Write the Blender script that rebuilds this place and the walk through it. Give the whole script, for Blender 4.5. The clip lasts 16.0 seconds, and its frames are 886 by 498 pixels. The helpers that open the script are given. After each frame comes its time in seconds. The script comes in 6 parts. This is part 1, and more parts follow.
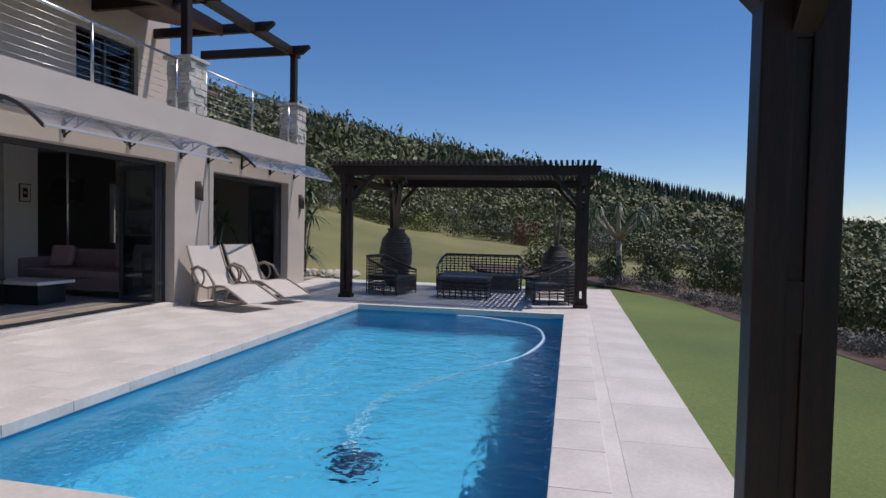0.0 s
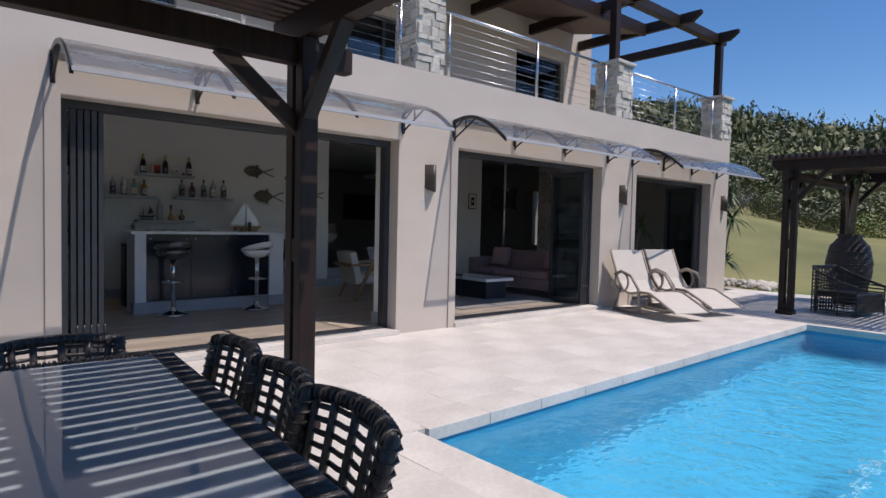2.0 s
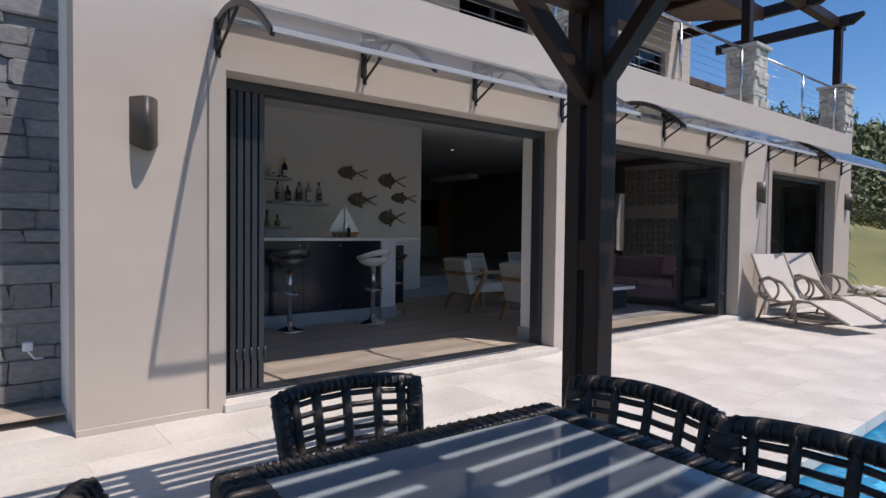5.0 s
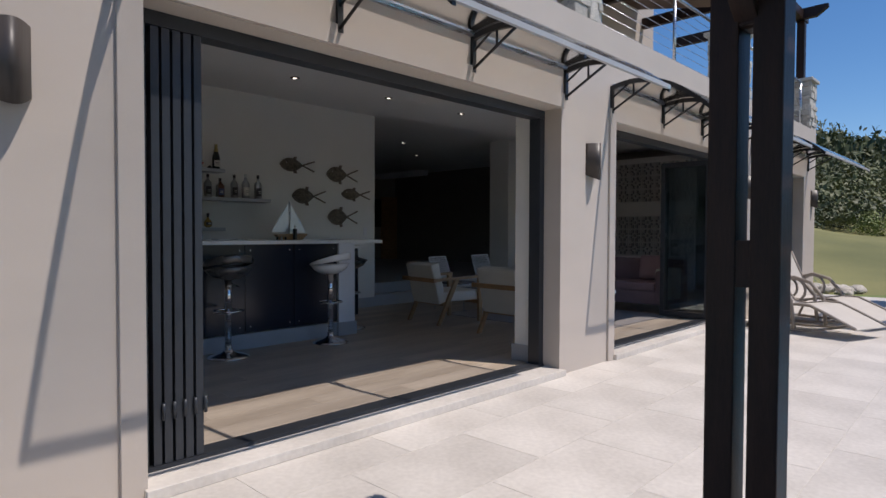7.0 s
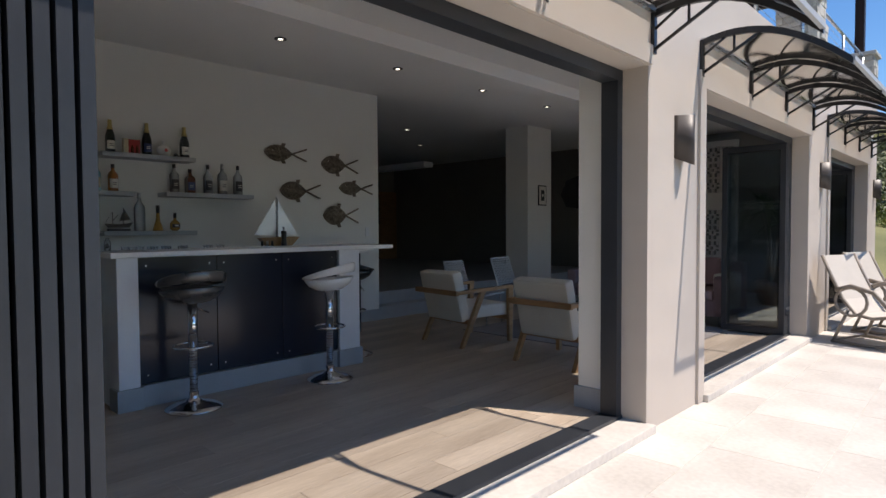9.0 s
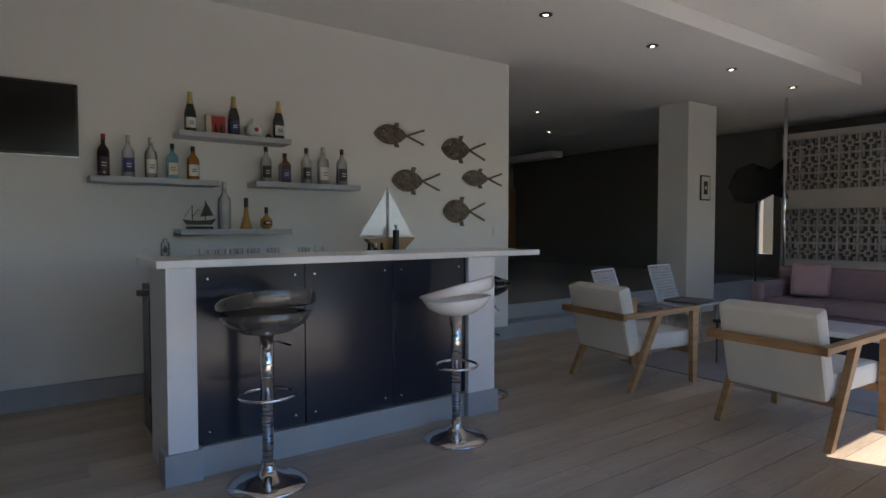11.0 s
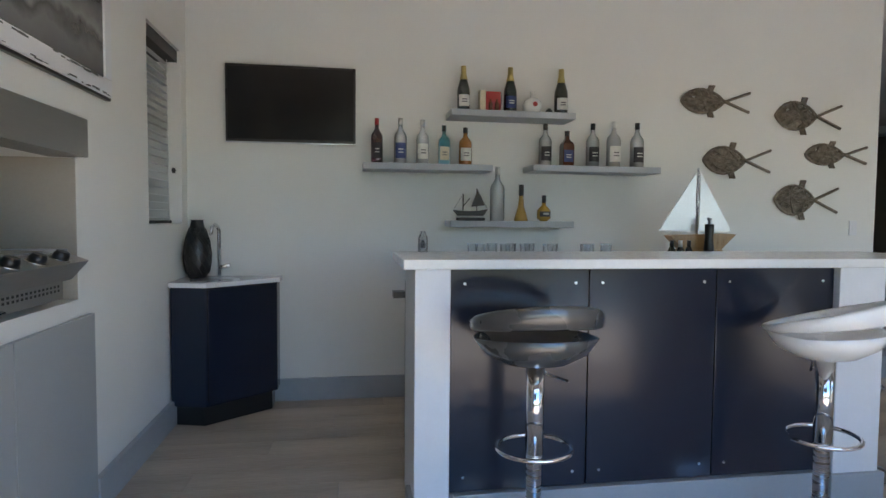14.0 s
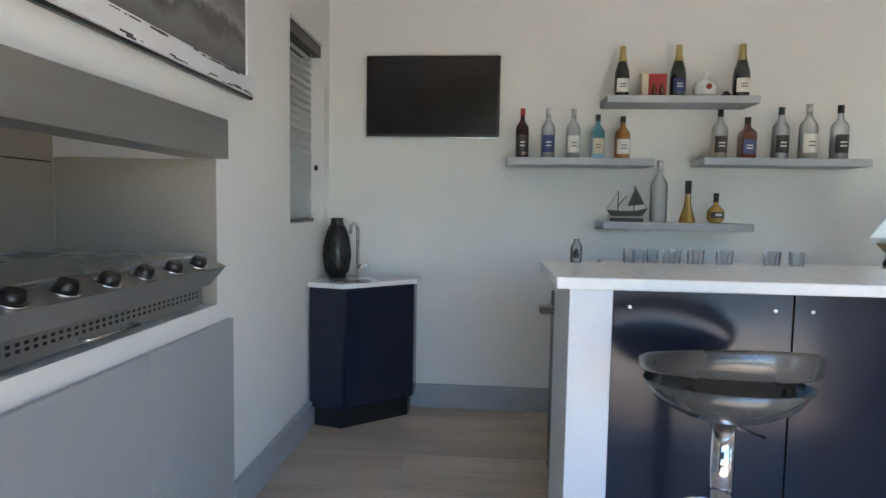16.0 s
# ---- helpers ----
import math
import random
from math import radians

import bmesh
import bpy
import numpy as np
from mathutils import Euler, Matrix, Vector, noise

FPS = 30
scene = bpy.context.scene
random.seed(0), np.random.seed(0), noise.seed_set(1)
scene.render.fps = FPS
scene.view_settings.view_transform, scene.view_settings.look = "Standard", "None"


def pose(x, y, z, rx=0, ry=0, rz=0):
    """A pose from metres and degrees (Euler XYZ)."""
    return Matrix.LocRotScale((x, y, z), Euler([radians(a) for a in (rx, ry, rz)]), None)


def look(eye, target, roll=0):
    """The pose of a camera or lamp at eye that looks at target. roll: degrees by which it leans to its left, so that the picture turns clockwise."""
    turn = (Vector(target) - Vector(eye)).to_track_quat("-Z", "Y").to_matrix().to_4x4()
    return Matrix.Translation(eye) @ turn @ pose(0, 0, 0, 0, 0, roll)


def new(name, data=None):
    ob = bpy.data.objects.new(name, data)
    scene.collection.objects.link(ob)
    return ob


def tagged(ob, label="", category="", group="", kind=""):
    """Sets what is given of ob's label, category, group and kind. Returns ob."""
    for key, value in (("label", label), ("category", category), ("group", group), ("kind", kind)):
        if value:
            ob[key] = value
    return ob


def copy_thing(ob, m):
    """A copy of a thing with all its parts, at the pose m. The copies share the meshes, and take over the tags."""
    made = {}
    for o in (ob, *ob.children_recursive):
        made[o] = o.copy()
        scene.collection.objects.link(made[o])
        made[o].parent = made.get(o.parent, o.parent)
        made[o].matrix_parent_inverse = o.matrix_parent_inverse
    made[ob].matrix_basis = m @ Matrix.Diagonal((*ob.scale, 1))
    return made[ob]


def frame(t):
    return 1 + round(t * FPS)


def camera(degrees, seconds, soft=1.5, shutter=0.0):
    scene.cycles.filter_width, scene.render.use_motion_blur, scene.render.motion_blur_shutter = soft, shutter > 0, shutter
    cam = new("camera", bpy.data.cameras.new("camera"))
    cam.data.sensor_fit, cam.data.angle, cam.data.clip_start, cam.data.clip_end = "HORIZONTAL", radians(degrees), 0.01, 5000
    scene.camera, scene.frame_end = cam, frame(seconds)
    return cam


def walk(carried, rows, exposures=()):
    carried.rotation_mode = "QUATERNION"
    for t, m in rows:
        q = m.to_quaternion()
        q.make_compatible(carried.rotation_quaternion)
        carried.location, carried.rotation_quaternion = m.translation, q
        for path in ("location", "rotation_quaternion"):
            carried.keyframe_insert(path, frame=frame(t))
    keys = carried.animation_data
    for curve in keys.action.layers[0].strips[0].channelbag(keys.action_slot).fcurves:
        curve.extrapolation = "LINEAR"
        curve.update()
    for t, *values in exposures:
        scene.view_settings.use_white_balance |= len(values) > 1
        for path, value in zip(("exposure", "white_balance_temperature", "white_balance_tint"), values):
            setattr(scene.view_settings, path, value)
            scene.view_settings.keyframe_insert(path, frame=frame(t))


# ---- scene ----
cam = camera(73.7, 16.0)
PATH = [
    (0, (0.14, -0.349, 1.397), (-0.324, 1.595, 1.329), 1.2),
    (0.5, (0.033, -0.246, 1.368), (-0.835, 1.555, 1.298), 1.0),
    (1, (-0.169, -0.168, 1.331), (-1.387, 1.417, 1.263), 0.9),
    (1.5, (-0.335, -0.202, 1.359), (-1.769, 1.19, 1.282), 1.1),
    (2, (-0.608, -0.279, 1.388), (-2.132, 1.013, 1.305), 1.3),
    (2.5, (-0.948, -0.407, 1.386), (-2.511, 0.837, 1.304), 1.2),
    (3, (-1.186, -0.511, 1.354), (-2.774, 0.703, 1.284), 1.0),
    (3.5, (-1.399, -0.658, 1.326), (-2.994, 0.546, 1.265), 1.1),
    (4, (-1.694, -0.764, 1.309), (-3.29, 0.439, 1.251), 0.9),
    (4.5, (-2.005, -0.848, 1.307), (-3.594, 0.365, 1.25), 0.9),
    (4.7, (-2.131, -0.878, 1.309), (-3.711, 0.348, 1.25), 0.8),
    (5.5, (-2.76, -0.95, 1.305), (-4.29, 0.34, 1.248), 0.6),
    (6.3, (-3.38, -0.81, 1.297), (-4.845, 0.55, 1.242), 0.4),
    (7, (-3.599, -0.515, 1.289), (-5.002, 0.91, 1.236), 0.2),
    (7.5, (-3.934, -0.333, 1.314), (-5.3, 1.127, 1.251), 0.3),
    (8, (-4.27, -0.115, 1.329), (-5.617, 1.362, 1.259), 0.2),
    (8.2, (-4.367, -0.059, 1.353), (-5.717, 1.416, 1.283), -0.0),
    (10.3, (-5.862, 0.973, 1.378), (-7.382, 2.271, 1.306), 0.1),
    (10.5, (-5.992, 1.024, 1.388), (-7.541, 2.286, 1.316), 0.1),
    (11, (-6.223, 1.125, 1.371), (-7.848, 2.288, 1.297), 0.0),
    (11.5, (-6.446, 1.227, 1.379), (-8.166, 2.245, 1.304), 0.1),
    (12, (-6.615, 1.282, 1.376), (-8.421, 2.139, 1.3), 0.2),
    (12.5, (-6.784, 1.314, 1.388), (-8.651, 2.027, 1.31), 0.4),
    (13, (-6.904, 1.349, 1.376), (-8.812, 1.942, 1.296), 0.4),
    (13.5, (-7.017, 1.399, 1.381), (-8.962, 1.854, 1.29), 0.4),
    (14, (-7.084, 1.455, 1.364), (-9.057, 1.765, 1.263), 0.5),
    (14.5, (-7.143, 1.471, 1.374), (-9.132, 1.644, 1.255), 0.6),
    (15, (-7.247, 1.453, 1.383), (-9.243, 1.499, 1.254), 0.7),
    (15.5, (-7.378, 1.447, 1.41), (-9.372, 1.374, 1.275), 0.8),
    (16, (-7.416, 1.429, 1.428), (-9.405, 1.281, 1.286), 1.0),
]
walk(cam, [(t, look(eye, target, roll)) for t, eye, target, roll in PATH],
     exposures=[(0, -0.2, 6650, 20), (1.0, -0.12, 6700, 20), (2.0, 0.12, 6700, 19), (4.7, 0.16, 6750, 18), (7.0, 0.02, 6750, 17), (8.2, 0.16, 6800, 16), (10.3, 1.33, 7350, 17), (11.0, 1.5, 7350, 17), (12.5, 1.88, 7300, 16), (14.5, 2.66, 7150, 14), (16.0, 2.9, 7100, 14)])

# ---- light ----
world = bpy.data.worlds.new("sky")
scene.world = world
world.use_nodes = True
wn = world.node_tree.nodes
sky = wn.new("ShaderNodeTexSky")
sky.sky_type = 'NISHITA'
sky.sun_disc = False
SUN_DIR = Vector((1.0, 0.45, 2.18)).normalized()
sky.sun_elevation = math.asin(SUN_DIR.z)
sky.sun_rotation = math.atan2(SUN_DIR.x, SUN_DIR.y)
sky.air_density, sky.dust_density, sky.ozone_density = 0.9, 0.05, 5.0
hs_ = wn.new("ShaderNodeHueSaturation")
hs_.inputs["Saturation"].default_value = 1.2
world.node_tree.links.new(sky.outputs[0], hs_.inputs["Color"])
world.node_tree.links.new(hs_.outputs[0], wn["Background"].inputs[0])
wn["Background"].inputs[1].default_value = 0.118
sun = new("sun", bpy.data.lights.new("sun", 'SUN'))
sun.data.energy, sun.data.angle, sun.data.color = 3.7, radians(0.5), (1.0, 0.96, 0.9)
sun.matrix_world = look(SUN_DIR * 50, (0, 0, 0))


# ---- small helpers ----
def box(bm, x0, x1, y0, y1, z0, z1, bevel=0.0, m=None):
    r = bmesh.ops.create_cube(bm, size=1.0)
    vs = r["verts"]
    for v in vs:
        v.co = Vector(((x0 + x1) / 2 + v.co.x * (x1 - x0), (y0 + y1) / 2 + v.co.y * (y1 - y0), (z0 + z1) / 2 + v.co.z * (z1 - z0)))
    if bevel:
        es = list({e for v in vs for e in v.link_edges})
        r = bmesh.ops.bevel(bm, geom=es, offset=bevel, segments=2, affect='EDGES', profile=0.6)
        vs = list({v for f in r["faces"] for v in f.verts} | {v for v in vs if v.is_valid})
    if m is not None:
        bmesh.ops.transform(bm, matrix=m, verts=vs)
    return vs


def B(*a, **k):
    bm = bmesh.new()
    box(bm, *a, **k)
    return bm


def tube(bm, pts, r, n=8, closed=False, flat=1.0):
    """A round bar along points; flat squeezes it across."""
    pts = [Vector(p) for p in pts]
    k = len(pts)
    rings = []
    up = None
    for i, p in enumerate(pts):
        a = pts[(i - 1) % k] if closed or i else p
        b = pts[(i + 1) % k] if closed or i < k - 1 else p
        d = (b - a).normalized()
        if up is None:
            up = d.orthogonal().normalized()
        up = (up - d * up.dot(d))
        up = up.normalized() if up.length > 1e-5 else d.orthogonal().normalized()
        side = d.cross(up)
        rr = r[i] if isinstance(r, (list, tuple)) else r
        rings.append([bm.verts.new(p + up * math.cos(t) * rr + side * math.sin(t) * rr * flat) for t in (2 * math.pi * j / n for j in range(n))])
    for i in range(k if closed else k - 1):
        a, b = rings[i], rings[(i + 1) % k]
        for j in range(n):
            f = bm.faces.new((a[j], a[(j + 1) % n], b[(j + 1) % n], b[j]))
            f.smooth = True
    if not closed:
        bm.faces.new(rings[0][::-1])
        bm.faces.new(rings[-1])
    return bm


def T(*a, **k):
    return tube(bmesh.new(), *a, **k)


def lathe(bm, prof, n=20, x=0.0, y=0.0, z=0.0):
    """A turned body: prof is (radius, height) from bottom to top."""
    rings = [[bm.verts.new((x + r * math.cos(2 * math.pi * j / n), y + r * math.sin(2 * math.pi * j / n), z + h)) for j in range(n)] for r, h in prof]
    for a, b in zip(rings, rings[1:]):
        for j in range(n):
            f = bm.faces.new((a[j], a[(j + 1) % n], b[(j + 1) % n], b[j]))
            f.smooth = True
    bm.faces.new(rings[0][::-1])
    bm.faces.new(rings[-1])
    return bm


def LA(*a, **k):
    return lathe(bmesh.new(), *a, **k)


def prism(bm, pts, y0, y1, axis=1):
    """A flat outline drawn out along an axis; pts are the two other coordinates in order."""
    def at(p, w):
        return Vector((p[0], w, p[1])) if axis == 1 else Vector((w, p[0], p[1])) if axis == 0 else Vector((p[0], p[1], w))
    a = [bm.verts.new(at(p, y0)) for p in pts]
    b = [bm.verts.new(at(p, y1)) for p in pts]
    n = len(pts)
    bm.faces.new(a)
    bm.faces.new(b[::-1])
    for i in range(n):
        bm.faces.new((a[i], b[i], b[(i + 1) % n], a[(i + 1) % n]))
    bmesh.ops.recalc_face_normals(bm, faces=bm.faces)
    return bm


def PR(*a, **k):
    return prism(bmesh.new(), *a, **k)


def mesh_of(name, bm, material):
    me = bpy.data.meshes.new(name)
    bm.to_mesh(me)
    bm.free()
    me.materials.append(material)
    return me


def part(name, bm, material, parent, label="", m=None):
    ob = new(name, mesh_of(name, bm, material))
    ob.parent = parent
    if m is not None:
        ob.matrix_basis = m
    if label:
        ob["label"] = label
    return ob


def thing(name, label, category, group="", m=None):
    ob = new(name)
    ob.empty_display_size = 0.1
    if m is not None:
        ob.matrix_basis = m
    return tagged(ob, label, category, group)


def solo(name, bm, material, label, category, group="", m=None):
    ob = new(name, mesh_of(name, bm, material))
    if m is not None:
        ob.matrix_basis = m
    return tagged(ob, label, category, group)


def struct(name, bm, material, label, category="", parent=None):
    ob = new(name, mesh_of(name, bm, material))
    if parent:
        ob.parent = parent
    return tagged(ob, label, category or name.split("_")[0], kind="structure")


# ---- materials ----
def mat(name, col, rough=0.6, metal=0.0, vary=0.12, scale=6.0, fine=80.0, bump=0.15, stretch=(1, 1, 1), col2=None, piece=0.0, spec=0.5, coat=0.0, trans=0.0, space="Object"):
    m = bpy.data.materials.new(name)
    m.use_nodes = True
    nt = m.node_tree
    N, L = nt.nodes, nt.links
    b = N["Principled BSDF"]
    b.inputs["Roughness"].default_value = rough
    b.inputs["Metallic"].default_value = metal
    b.inputs["Specular IOR Level"].default_value = spec
    b.inputs["Coat Weight"].default_value = coat
    b.inputs["Transmission Weight"].default_value = trans
    tc = N.new("ShaderNodeTexCoord")
    mp = N.new("ShaderNodeMapping")
    mp.inputs["Scale"].default_value = stretch
    L.new(tc.outputs[space], mp.inputs[0])
    n1 = N.new("ShaderNodeTexNoise")
    n1.inputs["Scale"].default_value, n1.inputs["Detail"].default_value = scale, 5
    n2 = N.new("ShaderNodeTexNoise")
    n2.inputs["Scale"].default_value, n2.inputs["Detail"].default_value = fine, 4
    L.new(mp.outputs[0], n1.inputs["Vector"])
    L.new(mp.outputs[0], n2.inputs["Vector"])
    add = N.new("ShaderNodeMath")
    add.operation = 'MULTIPLY_ADD'
    add.inputs[1].default_value = 0.35
    L.new(n2.outputs[0], add.inputs[0])
    sc = N.new("ShaderNodeMath")
    sc.operation = 'MULTIPLY'
    sc.inputs[1].default_value = 0.65
    L.new(n1.outputs[0], sc.inputs[0])
    L.new(sc.outputs[0], add.inputs[2])
    ramp = N.new("ShaderNodeMapRange")
    ramp.inputs[1].default_value, ramp.inputs[2].default_value = 0.32, 0.68
    L.new(add.outputs[0], ramp.inputs[0])
    mix = N.new("ShaderNodeMix")
    mix.data_type = 'RGBA'
    c = Vector(col)
    lo = [max(0, v * (1 - vary)) for v in c]
    hi = col2 or [min(1, v * (1 + vary)) for v in c]
    mix.inputs[6].default_value = (*lo, 1)
    mix.inputs[7].default_value = (*hi, 1)
    L.new(ramp.outputs[0], mix.inputs[0])
    out = mix.outputs[2]
    if piece:
        oi = N.new("ShaderNodeObjectInfo")
        mr = N.new("ShaderNodeMapRange")
        mr.inputs[3].default_value, mr.inputs[4].default_value = 1 - piece, 1 + piece
        L.new(oi.outputs["Random"], mr.inputs[0])
        hs = N.new("ShaderNodeHueSaturation")
        L.new(mr.outputs[0], hs.inputs["Value"])
        L.new(out, hs.inputs["Color"])
        out = hs.outputs[0]
    L.new(out, b.inputs["Base Color"])
    if bump:
        bp = N.new("ShaderNodeBump")
        bp.inputs["Strength"].default_value, bp.inputs["Distance"].default_value = bump, 0.01
        L.new(add.outputs[0], bp.inputs["Height"])
        L.new(bp.outputs[0], b.inputs["Normal"])
    rr = N.new("ShaderNodeMapRange")
    rr.inputs[3].default_value, rr.inputs[4].default_value = max(0.02, rough - 0.08), min(1, rough + 0.08)
    L.new(n1.outputs[0], rr.inputs[0])
    L.new(rr.outputs[0], b.inputs["Roughness"])
    return m


M_render = mat("beige_render", (0.52, 0.46, 0.40), 0.85, vary=0.05, scale=1.2, fine=160, bump=0.12, stretch=(1, 1, 2.5))
M_wall = mat("white_plaster", (0.76, 0.76, 0.73), 0.8, vary=0.025, scale=1.5, fine=120, bump=0.05)
M_ceil = mat("ceiling_paint", (0.78, 0.78, 0.77), 0.85, vary=0.02, scale=1.0, bump=0.03)
M_skirt = mat("grey_skirting", (0.36, 0.38, 0.40), 0.5, vary=0.06, bump=0.05)
M_tile = mat("travertine", (0.57, 0.53, 0.475), 0.6, vary=0.13, scale=1.6, fine=30, bump=0.1, col2=(0.70, 0.66, 0.60), piece=0.05)
M_joint = mat("tile_joint", (0.45, 0.43, 0.40), 0.85, vary=0.1, bump=0.1)
M_lawn = mat("lawn", (0.075, 0.135, 0.026), 0.9, vary=0.35, scale=0.25, fine=45, bump=0.6, col2=(0.18, 0.23, 0.06))
M_timber = mat("dark_stained_timber", (0.016, 0.009, 0.007), 0.5, vary=0.5, scale=5, fine=50, bump=0.25, stretch=(4, 4, 0.4), col2=(0.040, 0.019, 0.013), spec=0.35)
M_steel = mat("brushed_steel", (0.55, 0.57, 0.60), 0.28, 1.0, vary=0.06, scale=4, bump=0.02, stretch=(1, 1, 20))
M_chrome = mat("chrome", (0.75, 0.75, 0.77), 0.08, 1.0, vary=0.02, bump=0.0)
M_alu = mat("charcoal_aluminium", (0.045, 0.05, 0.058), 0.38, 0.3, vary=0.08, bump=0.03)
M_navy = mat("navy_lacquer", (0.011, 0.016, 0.030), 0.17, vary=0.08, scale=2, bump=0.02)
M_stonetop = mat("white_quartz", (0.80, 0.80, 0.79), 0.18, vary=0.03, scale=30, bump=0.0)
M_wood = mat("oak_floor", (0.46, 0.40, 0.335), 0.42, vary=0.28, scale=1.3, fine=22, bump=0.12, stretch=(5, 0.5, 1), col2=(0.40, 0.335, 0.265), piece=0.14)
M_cladstone = mat("ledge_stone", (0.52, 0.49, 0.43), 0.85, vary=0.25, scale=7, fine=60, bump=0.6, piece=0.22)
# pale side-wall stone with its shade put into the colour
M_shadestone = mat("shaded_stone", (0.20, 0.20, 0.20), 0.85, vary=0.3, scale=5, fine=60, bump=0.6, piece=0.25)
M_black = mat("black_plastic", (0.012, 0.012, 0.013), 0.3, vary=0.1, bump=0.02)
M_wicker = mat("dark_wicker", (0.030, 0.025, 0.023), 0.38, vary=0.45, scale=18, fine=150, bump=0.5, col2=(0.09, 0.08, 0.075))
M_roof = mat("brown_soffit", (0.10, 0.06, 0.04), 0.6, vary=0.2, scale=3, stretch=(1, 8, 1))


def plain(name, col, rough=0.5, metal=0.0, **k):
    return mat(name, col, rough, metal, **k)


def glassy(name, col, rough=0.02, ior=1.45):
    m = bpy.data.materials.new(name)
    m.use_nodes = True
    b = m.node_tree.nodes["Principled BSDF"]
    b.inputs["Base Color"].default_value = (*col, 1)
    b.inputs["Roughness"].default_value = rough
    b.inputs["Transmission Weight"].default_value = 1.0
    b.inputs["IOR"].default_value = ior
    return m


def pane_mat(name, tint, clear, rough=0.03, haze=None):
    """Thin sheet: part clear, part gloss by Fresnel, part milky."""
    m = bpy.data.materials.new(name)
    m.use_nodes = True
    N, L = m.node_tree.nodes, m.node_tree.links
    N.clear()
    o = N.new("ShaderNodeOutputMaterial")
    t = N.new("ShaderNodeBsdfTransparent")
    t.inputs[0].default_value = (*tint, 1)
    g = N.new("ShaderNodeBsdfGlossy")
    g.inputs["Roughness"].default_value = rough
    fr = N.new("ShaderNodeFresnel")
    fr.inputs[0].default_value = 1.5
    mx = N.new("ShaderNodeMixShader")
    L.new(fr.outputs[0], mx.inputs[0])
    base = t.outputs[0]
    if haze:
        d = N.new("ShaderNodeBsdfTranslucent")
        d.inputs[0].default_value = (*haze, 1)
        d2 = N.new("ShaderNodeBsdfDiffuse")
        d2.inputs[0].default_value = (*haze, 1)
        m1 = N.new("ShaderNodeMixShader")
        L.new(d.outputs[0], m1.inputs[1])
        L.new(d2.outputs[0], m1.inputs[2])
        m2 = N.new("ShaderNodeMixShader")
        m2.inputs[0].default_value = 1 - clear
        L.new(t.outputs[0], m2.inputs[1])
        L.new(m1.outputs[0], m2.inputs[2])
        base = m2.outputs[0]
    L.new(base, mx.inputs[1])
    L.new(g.outputs[0], mx.inputs[2])
    L.new(mx.outputs[0], o.inputs[0])
    return m


M_pane = pane_mat("window_glass", (0.82, 0.86, 0.88), 1.0)
M_awning = pane_mat("awning_polycarbonate", (0.95, 0.96, 0.97), 0.80, 0.10, (0.75, 0.77, 0.80))

# ---- the ground ----
SKYLINE = ((-180, 1.0), (-60, 0.2), (-26, -0.6), (-13, 0.9), (-2, 3.6), (4.6, 5.3), (10, 6.3), (15.5, 7.4), (21, 8.5), (26.6, 9.6), (34, 11.3), (45, 13.0), (80, 12.0), (180, 3.0))
LAWNRISE = ((-180, -1.0), (-40, -1.5), (-15, -0.6), (0, 0.3), (5.5, 0.75), (12.6, 1.1), (18, 1.5), (25.4, 2.4), (38, 2.4), (52, 0.0), (90, 0.0), (180, 0.0))


def along(table, a):
    for (a0, v0), (a1, v1) in zip(table, table[1:]):
        if a0 <= a <= a1:
            t = (a - a0) / (a1 - a0)
            return v0 + (v1 - v0) * t
    return table[0][1]


def ground_z(x, y):
    r = math.hypot(x, y)
    a = math.degrees(math.atan2(-x, y))
    zl = along(LAWNRISE, a)
    ridge = 150 * math.tan(radians(along(SKYLINE, a))) + 1.2
    n = noise.noise((x * 0.03, y * 0.03, 0.0)) * 2.2 + noise.noise((x * 0.1, y * 0.1, 3.0)) * 0.6
    if r < 15.5:
        return 0.0
    if r < 31:
        t = (r - 15.5) / 15.5
        return zl * t * t * (3 - 2 * t)
    if r < 150:
        t = (r - 31) / 119
        return zl + (ridge - zl) * (0.75 * t + 0.25 * t * t) + n * min(1, t * 4) * min(1, (1 - t) * 3 + 0.25)
    t = min(1, (r - 150) / 600)
    return ridge + n * 0.25 - (ridge + 25) * t


def build_ground():
    bm = bmesh.new()
    radii = [0, 8, 14.5, 15.5, 17, 18.5, 20, 22, 24, 26.5, 29, 31, 34, 38, 43, 49, 56, 64, 73, 83, 94, 106, 118, 130, 142, 150, 165, 190, 240, 320, 450, 700, 1200, 2200, 4000]
    n = 180
    rings = []
    for r in radii:
        ring = []
        for j in range(n):
            a = 2 * math.pi * j / n
            x, y = -math.sin(a) * r, math.cos(a) * r
            ring.append(bm.verts.new((x, y, ground_z(x, y) - 0.06)))
            if r == 0:
                break
        rings.append(ring)
    for j in range(n):
        bm.faces.new((rings[0][0], rings[1][j], rings[1][(j + 1) % n]))
    for a, b in zip(rings[1:], rings[2:]):
        for j in range(n):
            f = bm.faces.new((a[j], b[j], b[(j + 1) % n], a[(j + 1) % n]))
            f.smooth = True
    # the pool is dug out of the sheet
    bmesh.ops.delete(bm, geom=[f for f in bm.faces if all(v.co.length < 14.6 for v in f.verts)], context='FACES')
    return bm


M_dry = mat("dry_lawn", (0.125, 0.14, 0.040), 0.9, vary=0.3, scale=0.22, fine=45, bump=0.6, col2=(0.27, 0.255, 0.10))
struct("ground", build_ground(), M_dry, "sloping lawn and hillside rising behind the terrace", "lawn")
